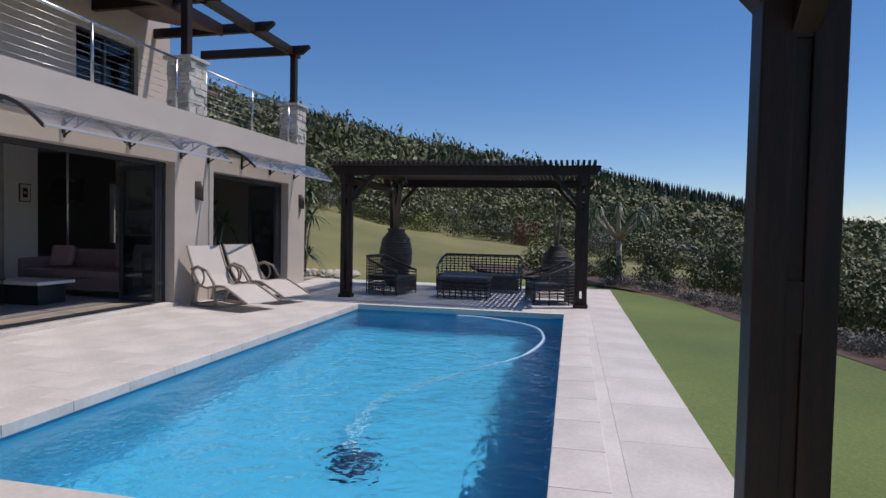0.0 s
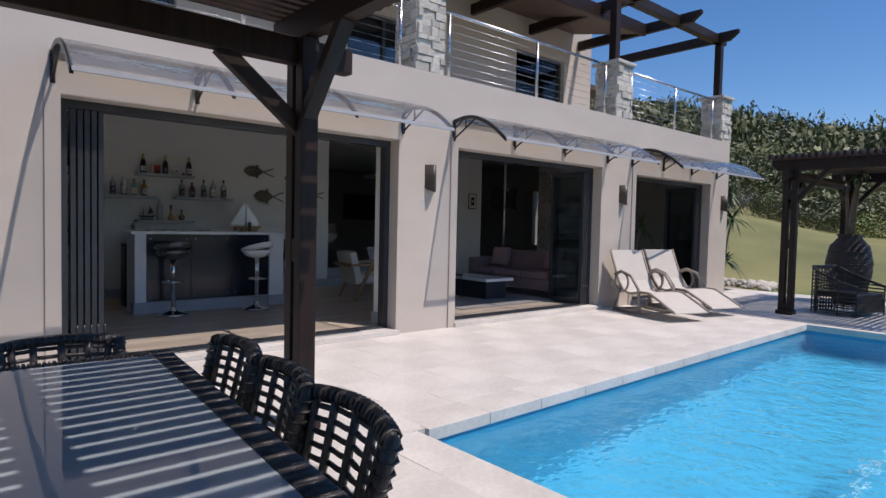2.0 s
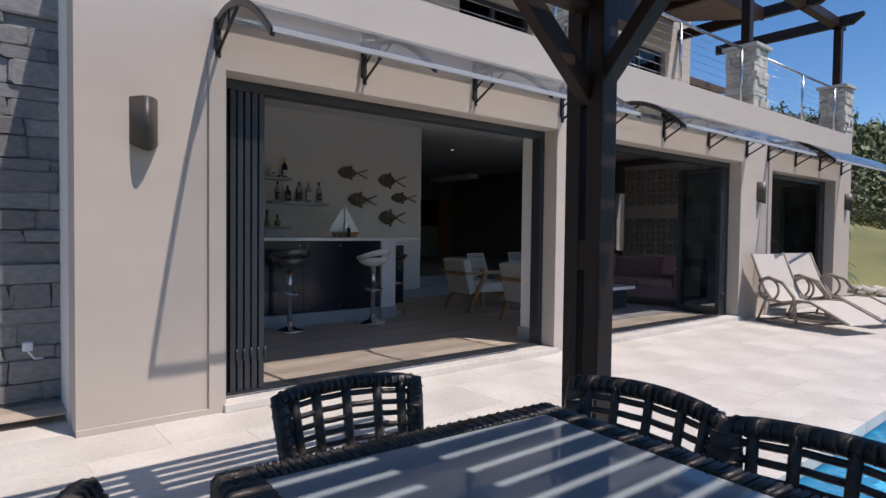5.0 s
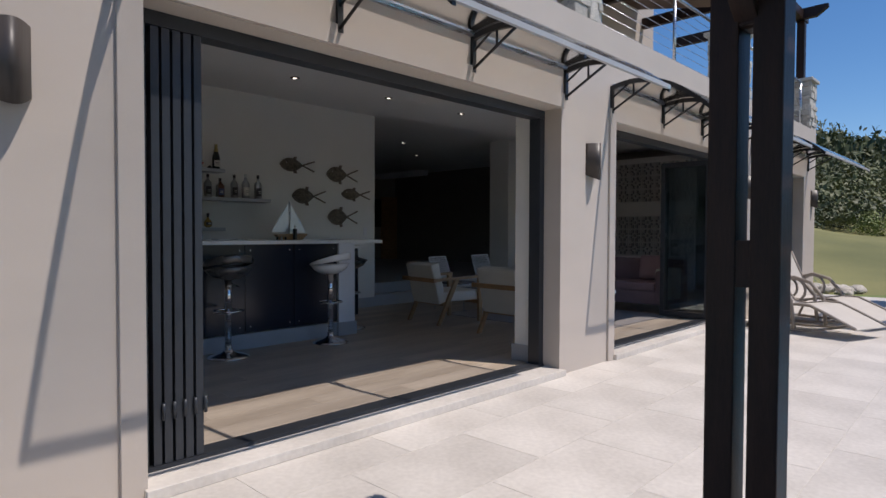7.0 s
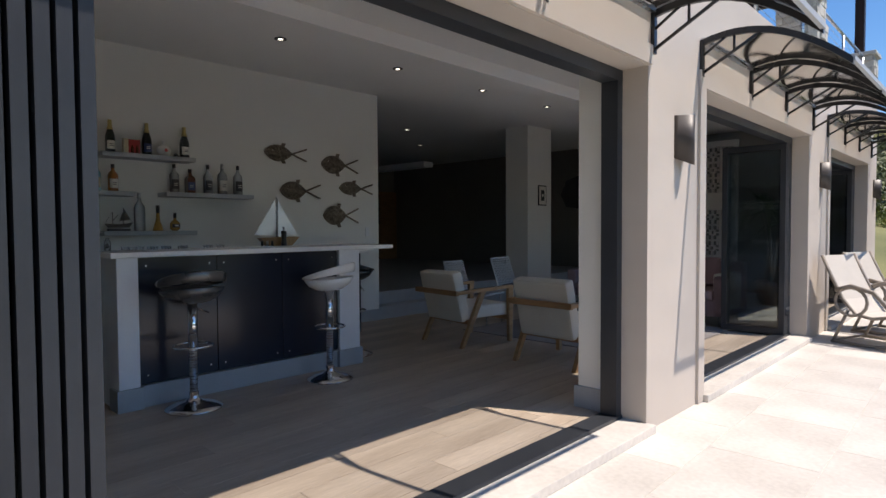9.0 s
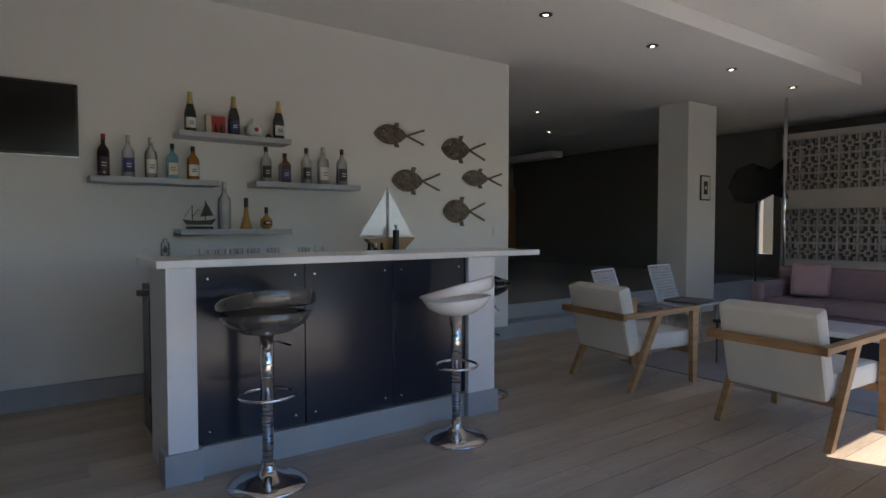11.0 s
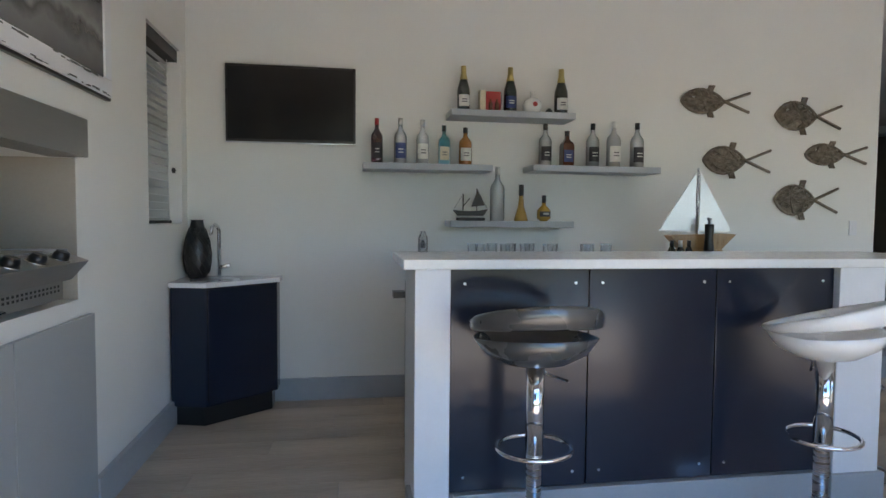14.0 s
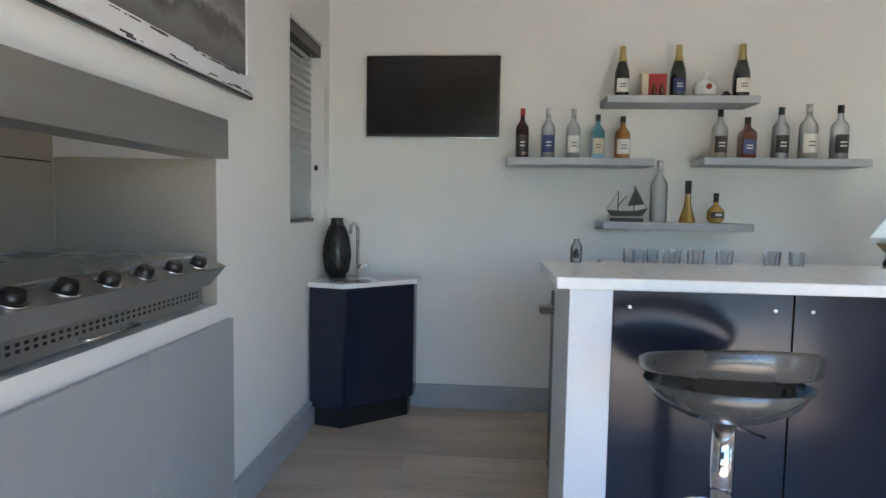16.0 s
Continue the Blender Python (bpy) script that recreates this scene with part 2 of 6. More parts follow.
# everything round the pool follows the pool's own axes
POOL = pose(-3.84, 9.72, 0, 0, 0, 1.2)
PW, PL = 3.70, 7.60
TU0, TU1, TV0, TV1 = -4.0, 4.72, -19.0, 4.75


def turned(bm, m=POOL):
    bmesh.ops.transform(bm, matrix=m, verts=bm.verts)
    return bm


bm = bmesh.new()
for x0, x1, y0, y1 in ((TU1, 19.3, -25.4, 6.0), (-13, TU1, TV1, 6.0), (-13, TU1, -25.4, TV0)):
    box(bm, x0, x1, y0, y1, -0.5, -0.03)
struct("ground_near", turned(bm), M_lawn, "mown green lawn beside the pale terrace", "lawn")

# ---- terrace and pool ----
bm = bmesh.new()
for x0, x1, y0, y1 in ((TU0, -0.02, TV0, TV1), (PW + 0.02, TU1, TV0, TV1), (-0.02, PW + 0.02, TV0, -PL - 0.02), (-0.02, PW + 0.02, 0.02, TV1)):
    box(bm, x0, x1, y0, y1, -0.4, -0.004)
struct("pavement", turned(bm), M_tile, "pale travertine terrace round the pool", "pavement")
terrace = bpy.data.objects["pavement"]
PX0, PX1, PY0, PY1 = 0.0, PW, -PL, 0.0

M_pool = mat("pool_plaster", (0.035, 0.315, 0.49), 0.7, vary=0.08, scale=1.5, fine=20, bump=0.05)
bm = bmesh.new()
D = -1.5
box(bm, PX0 - 0.2, PX1 + 0.2, PY0 - 0.2, PY1 + 0.2, D - 0.2, D)
box(bm, PX0 - 0.2, PX0, PY0 - 0.2, PY1 + 0.2, D, -0.075)
box(bm, PX1, PX1 + 0.2, PY0 - 0.2, PY1 + 0.2, D, -0.075)
box(bm, PX0, PX1, PY0 - 0.2, PY0, D, -0.075)
box(bm, PX0, PX1, PY1, PY1 + 0.2, D, -0.075)
struct("pool_basin", turned(bm), M_pool, "blue plastered swimming pool basin", "pool")

M_water = bpy.data.materials.new("pool_water")
M_water.use_nodes = True
N, L = M_water.node_tree.nodes, M_water.node_tree.links
b = N["Principled BSDF"]
b.inputs["Base Color"].default_value = (0.50, 0.88, 0.97, 1)
b.inputs["Transmission Weight"].default_value = 1.0
b.inputs["Roughness"].default_value = 0.0
b.inputs["IOR"].default_value = 1.33
n1 = N.new("ShaderNodeTexNoise")
n1.inputs["Scale"].default_value, n1.inputs["Detail"].default_value = 5.0, 2.0
n2 = N.new("ShaderNodeTexNoise")
n2.inputs["Scale"].default_value = 16.0
tc = N.new("ShaderNodeTexCoord")
L.new(tc.outputs["Object"], n1.inputs["Vector"])
L.new(tc.outputs["Object"], n2.inputs["Vector"])
ad = N.new("ShaderNodeMath")
ad.operation = 'MULTIPLY_ADD'
ad.inputs[1].default_value = 0.3
L.new(n2.outputs[0], ad.inputs[0])
L.new(n1.outputs[0], ad.inputs[2])
bp = N.new("ShaderNodeBump")
bp.inputs["Strength"].default_value, bp.inputs["Distance"].default_value = 0.65, 0.05
L.new(ad.outputs[0], bp.inputs["Height"])
L.new(bp.outputs[0], b.inputs["Normal"])
bm = bmesh.new()
bmesh.ops.create_grid(bm, x_segments=1, y_segments=1, size=0.5)
for v in bm.verts:
    v.co = Vector(((PX0 + PX1) / 2 + v.co.x * (PX1 - PX0), (PY0 + PY1) / 2 + v.co.y * (PY1 - PY0), -0.12))
water = struct("water", turned(bm), M_water, "rippled clear blue pool water", "water")
water.visible_shadow = False

# ---- house ----
FX, WT = -6.6, 0.30
HY0, HY1, TOP = -0.42, 13.08, 3.34
FLOOR = 0.06
DOORS = ((0.50, 4.05, 2.42), (5.02, 8.32, 2.42), (9.36, 12.25, 2.37))
bm = bmesh.new()
ys = [HY0]
for y0, y1, z in DOORS:
    ys += [y0, y1]
ys.append(HY1)
for i in range(0, len(ys), 2):
    box(bm, FX - WT, FX, ys[i], ys[i + 1], -0.1, TOP)
for y0, y1, z in DOORS:
    box(bm, FX - WT, FX, y0, y1, z, TOP)
    box(bm, FX - WT, FX + 0.01, y0, y1, -0.1, FLOOR - 0.012)
struct("wall_east", bm, M_render, "beige rendered house front with three wide openings", "wall")
bm = bmesh.new()
NY = 0.35
WX0, WX1, WZ0, WZ1 = -11.25, -10.587, 1.32, 2.45
HX = -19.0
for a in ((HX, WX0, -0.1, TOP), (WX1, FX - WT, -0.1, TOP), (WX0, WX1, -0.1, WZ0), (WX0, WX1, WZ1, TOP)):
    if a[0] == WX1:
        continue
    box(bm, a[0], a[1], HY0, NY, a[2], a[3])
BX0, BX1 = -9.71, -7.9
box(bm, WX1, BX0, HY0, NY, -0.1, TOP)
box(bm, BX1, FX - WT, HY0, NY, -0.1, TOP)
box(bm, BX0, BX1, HY0, NY, -0.1, 1.02)
box(bm, BX0, BX1, HY0, NY, 1.75, TOP)
box(bm, BX0, BX1, HY0, HY0 + 0.08, 1.02, 1.75)
struct("wall_south", bm, M_wall, "white plaster wall with a barbecue recess and a narrow window", "wall")
TVX = -11.38
TVY = 5.75
bm = bmesh.new()
box(bm, TVX - 0.25, TVX, NY, TVY, FLOOR - 0.1, TOP - 0.1)
struct("wall_bar", bm, M_wall, "white plaster wall behind the bar", "wall")
bm = bmesh.new()
box(bm, HX - 0.2, HX, HY0, HY1, -0.1, TOP)
for x0, x1, z0, z1 in ((HX, -12.05, -0.1, TOP), (-11.72, FX - WT, -0.1, TOP), (-12.05, -11.72, -0.1, 0.85), (-12.05, -11.72, 2.4, TOP)):
    box(bm, x0, x1, HY1 - 0.3, HY1, z0, z1)
M_dimwall = mat("dark_olive_wall", (0.27, 0.26, 0.235), 0.8, vary=0.06, scale=2, bump=0.05)
struct("wall_yard", B(-14.5, -9.5, 15.2, 15.4, -0.1, 3.0), M_render, "plain beige yard wall beyond the lounge", "wall")
struct("wall_west", bm, M_dimwall, "dark painted walls of the far lounge", "wall")
bm = bmesh.new()
box(bm, HX, FX - 0.005, HY0 + 0.002, HY1 - 0.002, 3.24, TOP - 0.01)
struct("ceiling", bm, M_ceil, "white flat ceiling", "ceiling")
struct("ceiling_bulkhead", B(-10.60, -9.15, NY + 0.3, 9.45, 3.09, 3.235), M_ceil, "lowered white ceiling panel with downlights", "ceiling")
struct("floor", B(HX, FX - WT + 0.2, HY0 + 0.1, HY1 - 0.1, -0.2, FLOOR - 0.012), M_joint, "screed under the oak boards", "floor")
bm = bmesh.new()
box(bm, -18.9, TVX - 0.26, TVY - 3, HY1 - 0.31, FLOOR - 0.01, FLOOR + 0.36)
box(bm, TVX - 0.255, TVX, TVY + 0.01, 10.0, FLOOR - 0.01, FLOOR + 0.18)
struct("floor_step", bm, M_skirt, "pale stone steps up to the far lounge", "steps")
struct("column", B(-11.78, -11.28, 9.22, 9.98, FLOOR, 3.24), M_wall, "square white plaster column", "column")
# boards and light fittings of the room
M_oak2 = mat("oak_boards", (0.47, 0.375, 0.285), 0.42, vary=0.26, scale=1.3, fine=22, bump=0.12, stretch=(5, 0.5, 1), col2=(0.58, 0.49, 0.39), piece=0.10)
inner_floor = bpy.data.objects["floor"]
# skirting
bm = bmesh.new()
box(bm, TVX + 0.001, TVX + 0.03, NY, TVY, FLOOR, FLOOR + 0.16, 0.006)
struct("baseboard_bar", bm, M_skirt, "grey moulded skirting board", "baseboard")
bm = bmesh.new()
box(bm, TVX, -9.805, NY + 0.001, NY + 0.03, FLOOR, FLOOR + 0.16, 0.006)
struct("baseboard_south", bm, M_skirt, "grey moulded skirting board", "baseboard")
bm = bmesh.new()
box(bm, FX - 0.3 - 0.22, FX - 0.3 - 0.001, 4.06, 5.09, FLOOR, 3.24)
struct("pier_inner", bm, M_wall, "white plaster pier between the openings", "wall")
struct("baseboard_pier", B(FX - 0.55, FX - 0.30, 4.045, 4.068, FLOOR, FLOOR + 0.16, bevel=0.006), M_skirt, "grey moulded skirting board", "baseboard")

# ---- upper storey ----
UX = -9.3
bm = bmesh.new()
UW = ((0.6, 2.2, 3.4, 5.3), (4.9, 6.5, 3.4, 5.0), (9.0, 10.6, 4.1, 5.15))
yy = [-0.2] + [v for w in UW for v in w[:2]] + [11.6]
for i in range(0, len(yy), 2):
    box(bm, UX - 0.3, UX, yy[i], yy[i + 1], 3.34, 6.3)
for y0, y1, z0, z1 in UW:
    box(bm, UX - 0.3, UX, y0, y1, z1, 6.3)
    box(bm, UX - 0.3, UX, y0, y1, 3.34, z0)
box(bm, UX - 5, UX - 0.31, 11.3, 11.6, 3.34, 6.3)
struct("wall_upper", bm, M_render, "beige rendered upper wall with dark windows", "wall")
# near-black sheets close the upper windows; the rooms' darkness is their colour
M_unlit = mat("unlit_room_sheet", (0.03, 0.03, 0.032), 0.7)
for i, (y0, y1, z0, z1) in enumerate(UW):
    w = struct("window_%d" % (i + 1), B(UX - 0.28, UX - 0.25, y0 - 0.02, y1 + 0.02, z0 - 0.02, z1 + 0.02), M_unlit, "dark recess behind the upper window", "window")
    bm = bmesh.new()
    for a in ((y0, y0 + 0.06, z0, z1), (y1 - 0.06, y1, z0, z1), (y0, y1, z0, z0 + 0.06), (y0, y1, z1 - 0.06, z1), ((y0 + y1) / 2 - 0.03, (y0 + y1) / 2 + 0.03, z0, z1)):
        box(bm, UX - 0.17, UX - 0.10, *a)
    part("window_frame", bm, M_alu, w)
    p = part("pane", B(UX - 0.14, UX - 0.13, y0, y1, z0, z1), M_pane, w)
    p.visible_shadow = False
struct("balcony_floor", B(UX, FX - 0.31, HY0 + 0.01, HY1 - 0.01, TOP - 0.008, TOP + 0.01), M_tile, "tiled balcony floor", "floor")
# roof over the balcony, with its dark underside
bm = bmesh.new()
prism(bm, [(-14.0, 6.9), (-7.55, 5.45), (-7.5, 5.62), (-14.0, 7.1)], -1.0, 10.9)
roof = tagged(new("roof", mesh_of("roof", bm, M_roof)), "dark brown sloping roof with timber underside", "roof", kind="structure")
part("fascia", B(-7.52, -7.46, -1.0, 10.92, 5.40, 5.64), M_timber, roof)
# lower roof further back
struct("roof_low", PR([(-14.0, 5.6), (-9.4, 4.75), (-9.4, 4.87), (-14.0, 5.75)], 11.0, 13.6), M_roof, "dark low roof behind the balcony", "roof")

# clad stones: pillars and the side wall
CAP = mat("stone_cap", (0.50, 0.48, 0.44), 0.8, vary=0.1)
rng = random.Random(4)
STONES = []
for k in range(6):
    bm = bmesh.new()
    vs = box(bm, -0.5, 0.5, -0.5, 0.5, -0.5, 0.5, 0.09)
    for v in bm.verts:
        v.co += Vector([rng.uniform(-0.05, 0.05) for _ in range(3)])
    STONES.append(mesh_of("stone", bm, M_cladstone))
# same stones in the darker colour that holds the side wall's shade
STONES_SHADED = []
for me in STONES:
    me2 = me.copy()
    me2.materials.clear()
    me2.materials.append(M_shadestone)
    STONES_SHADED.append(me2)


def clad(parent, kinds, origin, along_v, out_v, length, z0, z1, hmin, hmax, lmin, lmax, deep):
    """Rough courses of stones on an upright face."""
    z = z0
    ex, eo = Vector(along_v), Vector(out_v)
    while z < z1 - 0.02:
        h = min(rng.uniform(hmin, hmax), z1 - z)
        u = -rng.uniform(0, lmin)
        while u < length:
            w = rng.uniform(lmin, lmax)
            a, b = max(u, 0), min(u + w, length)
            u += w
            if b - a < 0.03:
                continue
            d = deep * rng.uniform(0.7, 1.35)
            c = Vector(origin) + ex * ((a + b) / 2) + eo * (d / 2 - 0.01) + Vector((0, 0, z + h / 2))
            o = new("stone", rng.choice(kinds))
            o.parent = parent
            m = Matrix((( *(ex * (b - a - 0.006)), 0), (*(eo * d), 0), (0, 0, h - 0.006, 0), (0, 0, 0, 1))).transposed()
            m.translation = c
            o.matrix_basis = m
        z += h


for i, y0 in enumerate((4.31, 8.71, 12.66)):
    top = 5.55 if i == 0 else 4.27
    t = struct("pillar_%d" % (i + 1), B(-7.04, -6.65, y0 + 0.04, y0 + 0.42, TOP, top), M_cladstone, "balcony pillar clad in pale stacked stone", "pillar")
    clad(t, STONES, (-6.66, y0, 0), (0, 1, 0), (1, 0, 0), 0.46, TOP, top, 0.05, 0.13, 0.10, 0.26, 0.06)
    clad(t, STONES, (-7.08, y0 + 0.05, 0), (1, 0, 0), (0, -1, 0), 0.46, TOP, top, 0.05, 0.13, 0.10, 0.26, 0.06)
    if i:
        part("cap", B(-7.13, -6.57, y0 - 0.05, y0 + 0.51, top, top + 0.06, bevel=0.012), CAP, t, "flat pale stone cap")
sw = struct("wall_stone", B(-8.2, -7.40, -4.0, HY0 - 0.005, -0.05, 6.3), M_shadestone, "wall of pale grey stacked stone beside the house, colour darkened for shade", "wall")
clad(sw, STONES_SHADED, (-7.42, -2.2, 0), (0, 1, 0), (1, 0, 0), 1.82, 0.0, 4.6, 0.08, 0.19, 0.18, 0.5, 0.07)

# balcony pergola and railing
bp_ = thing("balcony_pergola", "dark timber pergola standing on the stone pillars", "pergola")
for y in (8.93, 12.92):
    part("post", B(-6.92, -6.78, y - 0.07, y + 0.07, 4.335, 5.50, bevel=0.01), M_timber, bp_)
part("beam", B(-6.93, -6.77, 4.85, 13.1, 5.50, 5.68, bevel=0.01), M_timber, bp_)
for y in (6.0, 7.7, 9.4, 11.1, 12.75):
    part("rafter", PR([(-9.29, 5.50), (-6.55, 5.50), (-6.36, 5.64), (-6.36, 5.70), (-9.29, 5.70)], y - 0.05, y + 0.05), M_timber, bp_)
rail = thing("balcony_railing", "steel balcony railing with thin taut cables", "railing")
for y0, y1 in ((0.0, 4.26), (4.83, 8.65), (9.22, 12.60)):
    part("top_rail", T([(-6.74, y0, 4.22), (-6.74, y1, 4.22)], 0.022), M_steel, rail)
    n = 3
    for k in range(n):
        y = y0 + 0.12 + (y1 - y0 - 0.24) * k / (n - 1)
        part("post", T([(-6.74, y, TOP), (-6.74, y, 4.21)], 0.021), M_steel, rail)
    for k in range(7):
        part("cable", T([(-6.74, y0, TOP + 0.1 + k * 0.11), (-6.74, y1, TOP + 0.1 + k * 0.11)], 0.0026, 5), M_steel, rail)

# wall lamps
M_bronze = mat("bronze_paint", (0.052, 0.044, 0.040), 0.45, vary=0.08)


def wall_lamp(y):
    t = thing("wall_lamp", "dark bronze curved wall lamp on the beige wall", "lamp", "wall lamps", pose(FX, y, 0))
    bm = bmesh.new()
    n = 12
    pts = [(0.11 * math.sin(math.pi * k / n), -0.085 + 0.17 * k / n) for k in range(n + 1)]
    pts = [(x, y) for x, y in pts]
    a = [bm.verts.new((x, yy, 1.80 + 0.05 * (1 - x / 0.11))) for x, yy in pts]
    b = [bm.verts.new((x, yy, 2.15)) for x, yy in pts]
    for k in range(n):
        f = bm.faces.new((a[k], a[k + 1], b[k + 1], b[k]))
        f.smooth = True
    bm.faces.new(a[::-1])
    bm.faces.new(b)
    bm.faces.new((a[0], b[0], b[-1], a[-1]))
    part("shade", bm, M_bronze, t)
    part("mounting_plate", B(0.0, 0.012, -0.06, 0.06, 1.86, 2.10), M_alu, t)
    return t


for y in (-0.03, 4.55, 8.93, 12.83):
    wall_lamp(y)

for i, (y0, y1, z) in enumerate(DOORS):
    struct("sill_%d" % (i + 1), B(FX - 0.17, FX + 0.06, y0 - 0.02, y1 + 0.02, 0.0, FLOOR - 0.004, bevel=0.004), M_tile, "pale stone door sill", "sill")
# grooves and raised band beside the openings
bm = bmesh.new()
for y0, y1, z in DOORS:
    box(bm, FX, FX + 0.022, y0 - 0.12, y0 - 0.005, 0.0, z + 0.13)
    box(bm, FX, FX + 0.022, y0 - 0.005, y1 + 0.02, z + 0.005, z + 0.13)
struct("trim", bm, M_render, "raised beige plaster band round each opening", "trim")
struct("trim_base", B(FX, FX + 0.02, HY0, 0.47, 0.0, 0.04), M_render, "beige plaster plinth strip", "trim")

# awnings
M_gutter = mat("grey_gutter", (0.42, 0.43, 0.44), 0.6, vary=0.05)
def awning_profile(u):
    """Height over the wall fixing at the share u of the 0.97 m reach."""
    return 2.66 + 0.18 * math.sin(math.pi * (0.22 + 0.62 * u)) - 0.29 * u * u


def awning(ys):
    t = thing("awning", "clear polycarbonate awning on black curved brackets", "awning", "awnings over the doors", pose(FX, 0, 0))
    for y in ys:
        arc = [(0.97 * k / 12, y, awning_profile(k / 12)) for k in range(13)]
        bm = PR([(p[0], p[2]) for p in arc] + [(p[0], p[2] - 0.045) for p in arc[::-1]], y - 0.014, y + 0.014)
        br = part("bracket", bm, M_black, t, "black curved bracket")
        part("wall_plate", B(0.0, 0.025, y - 0.02, y + 0.02, 2.50, awning_profile(0)), M_black, br)
        part("strut", T([(0.02, y, 2.53), (0.42, y, awning_profile(0.45) - 0.03)], 0.012, 6), M_black, br)
        part("strut", T([(0.02, y, 2.66), (0.20, y, awning_profile(0.22) - 0.03)], 0.010, 6), M_black, br)
        part("strut", T([(0.24, y, 2.64), (0.24, y, awning_profile(0.26) - 0.03)], 0.010, 6), M_black, br)
    for a, b in zip(ys, ys[1:]):
        bm = bmesh.new()
        rows = [[bm.verts.new((0.97 * k / 12, y, awning_profile(k / 12) + 0.006)) for k in range(13)] for y in (a, b)]
        for k in range(12):
            f = bm.faces.new((rows[0][k], rows[0][k + 1], rows[1][k + 1], rows[1][k]))
            f.smooth = True
        part("panel", bm, M_awning, t, "clear curved sheet")
    part("gutter_rail", B(0.955, 0.98, ys[0], ys[-1], awning_profile(1) - 0.02, awning_profile(1) + 0.012), M_gutter, t)
    part("back_rail", B(0.0, 0.03, ys[0], ys[-1], awning_profile(0) - 0.01, awning_profile(0) + 0.02), M_steel, t)
    return t


awning([0.44, 1.62, 2.84, 4.10])
awning([4.94, 6.12, 7.28, 8.46])
awning([9.22, 10.3, 11.4, 12.5])

# folding doors
def folding_door(i, y0, y1, z, stack, side):
    fx = FX - 0.14
    d = struct("door_%d" % i, B(fx - 0.16, fx - 0.04, y0, y1, z - 0.075, z - 0.002), M_alu, "folding glass door pushed open, charcoal aluminium frame", "door")
    part("jamb", B(fx - 0.16, fx - 0.04, y0 + 0.002, y0 + 0.07, FLOOR, z - 0.076), M_alu, d)
    part("jamb", B(fx - 0.16, fx - 0.04, y1 - 0.07, y1 - 0.002, FLOOR, z - 0.076), M_alu, d)
    part("threshold", B(fx - 0.17, fx - 0.03, y0, y1, FLOOR - 0.01, FLOOR + 0.018), M_alu, d)
    for k in range(stack):
        yc = (y0 + 0.115 + k * 0.055) if side < 0 else (y1 - 0.115 - k * 0.055)
        leaf = part("leaf", B(fx - 0.75, fx - 0.69, yc - 0.02, yc + 0.02, FLOOR + 0.02, z - 0.08), M_alu, d)
        part("stile", B(fx - 0.10, fx - 0.04, yc - 0.02, yc + 0.02, FLOOR + 0.02, z - 0.08), M_alu, leaf)
        part("rail", B(fx - 0.69, fx - 0.10, yc - 0.02, yc + 0.02, z - 0.15, z - 0.08), M_alu, leaf)
        part("rail", B(fx - 0.69, fx - 0.10, yc - 0.02, yc + 0.02, FLOOR + 0.02, FLOOR + 0.09), M_alu, leaf)
        g = part("pane", B(fx - 0.69, fx - 0.10, yc - 0.004, yc + 0.004, FLOOR + 0.09, z - 0.15), M_pane, leaf)
        g.visible_shadow = False
        part("hinge", T([(fx - 0.03, yc + 0.027, FLOOR + 0.25), (fx - 0.03, yc + 0.027, FLOOR + 0.34)], 0.010, 8), M_alu, leaf)


folding_door(1, *DOORS[0], 5, -1)
folding_door(2, *DOORS[1], 3, 1)
folding_door(3, *DOORS[2], 3, 1)

# ---- timber pergolas ----
def double_post(t, x, y, h, base=True, solid=False):
    for dx in (-0.066, 0.066):
        part("post", B(x + dx - 0.045, x + dx + 0.045, y - 0.06, y + 0.06, 0.0, h, bevel=0.006), M_timber, t)
    for z in (0.02, 1.12, 1.95):
        part("spacer", B(x - 0.0209, x + 0.0209, y - 0.055, y + 0.055, z, z + 0.15), M_timber, t)
    if solid:
        part("infill", B(x - 0.0208, x + 0.0208, y - 0.045, y + 0.045, 0.0, h - 0.2), M_timber, t)
    if base:
        part("base_block", B(x - 0.13, x + 0.13, y - 0.1, y + 0.1, 0.0, 0.07, bevel=0.006), M_timber, t)


def brace(t, a, b, w=0.05, axis=0):
    """A slanted timber from a on the post to b under the beam."""
    a, b = Vector(a), Vector(b)
    d = (b - a)
    L_ = d.length
    bm = bmesh.new()
    box(bm, -w, w, -0.035, 0.035, 0, L_, 0.005)
    q = d.to_track_quat('Z', 'Y' if axis == 0 else 'X')
    part("brace", bm, M_timber, t, m=Matrix.Translation(a) @ q.to_matrix().to_4x4())


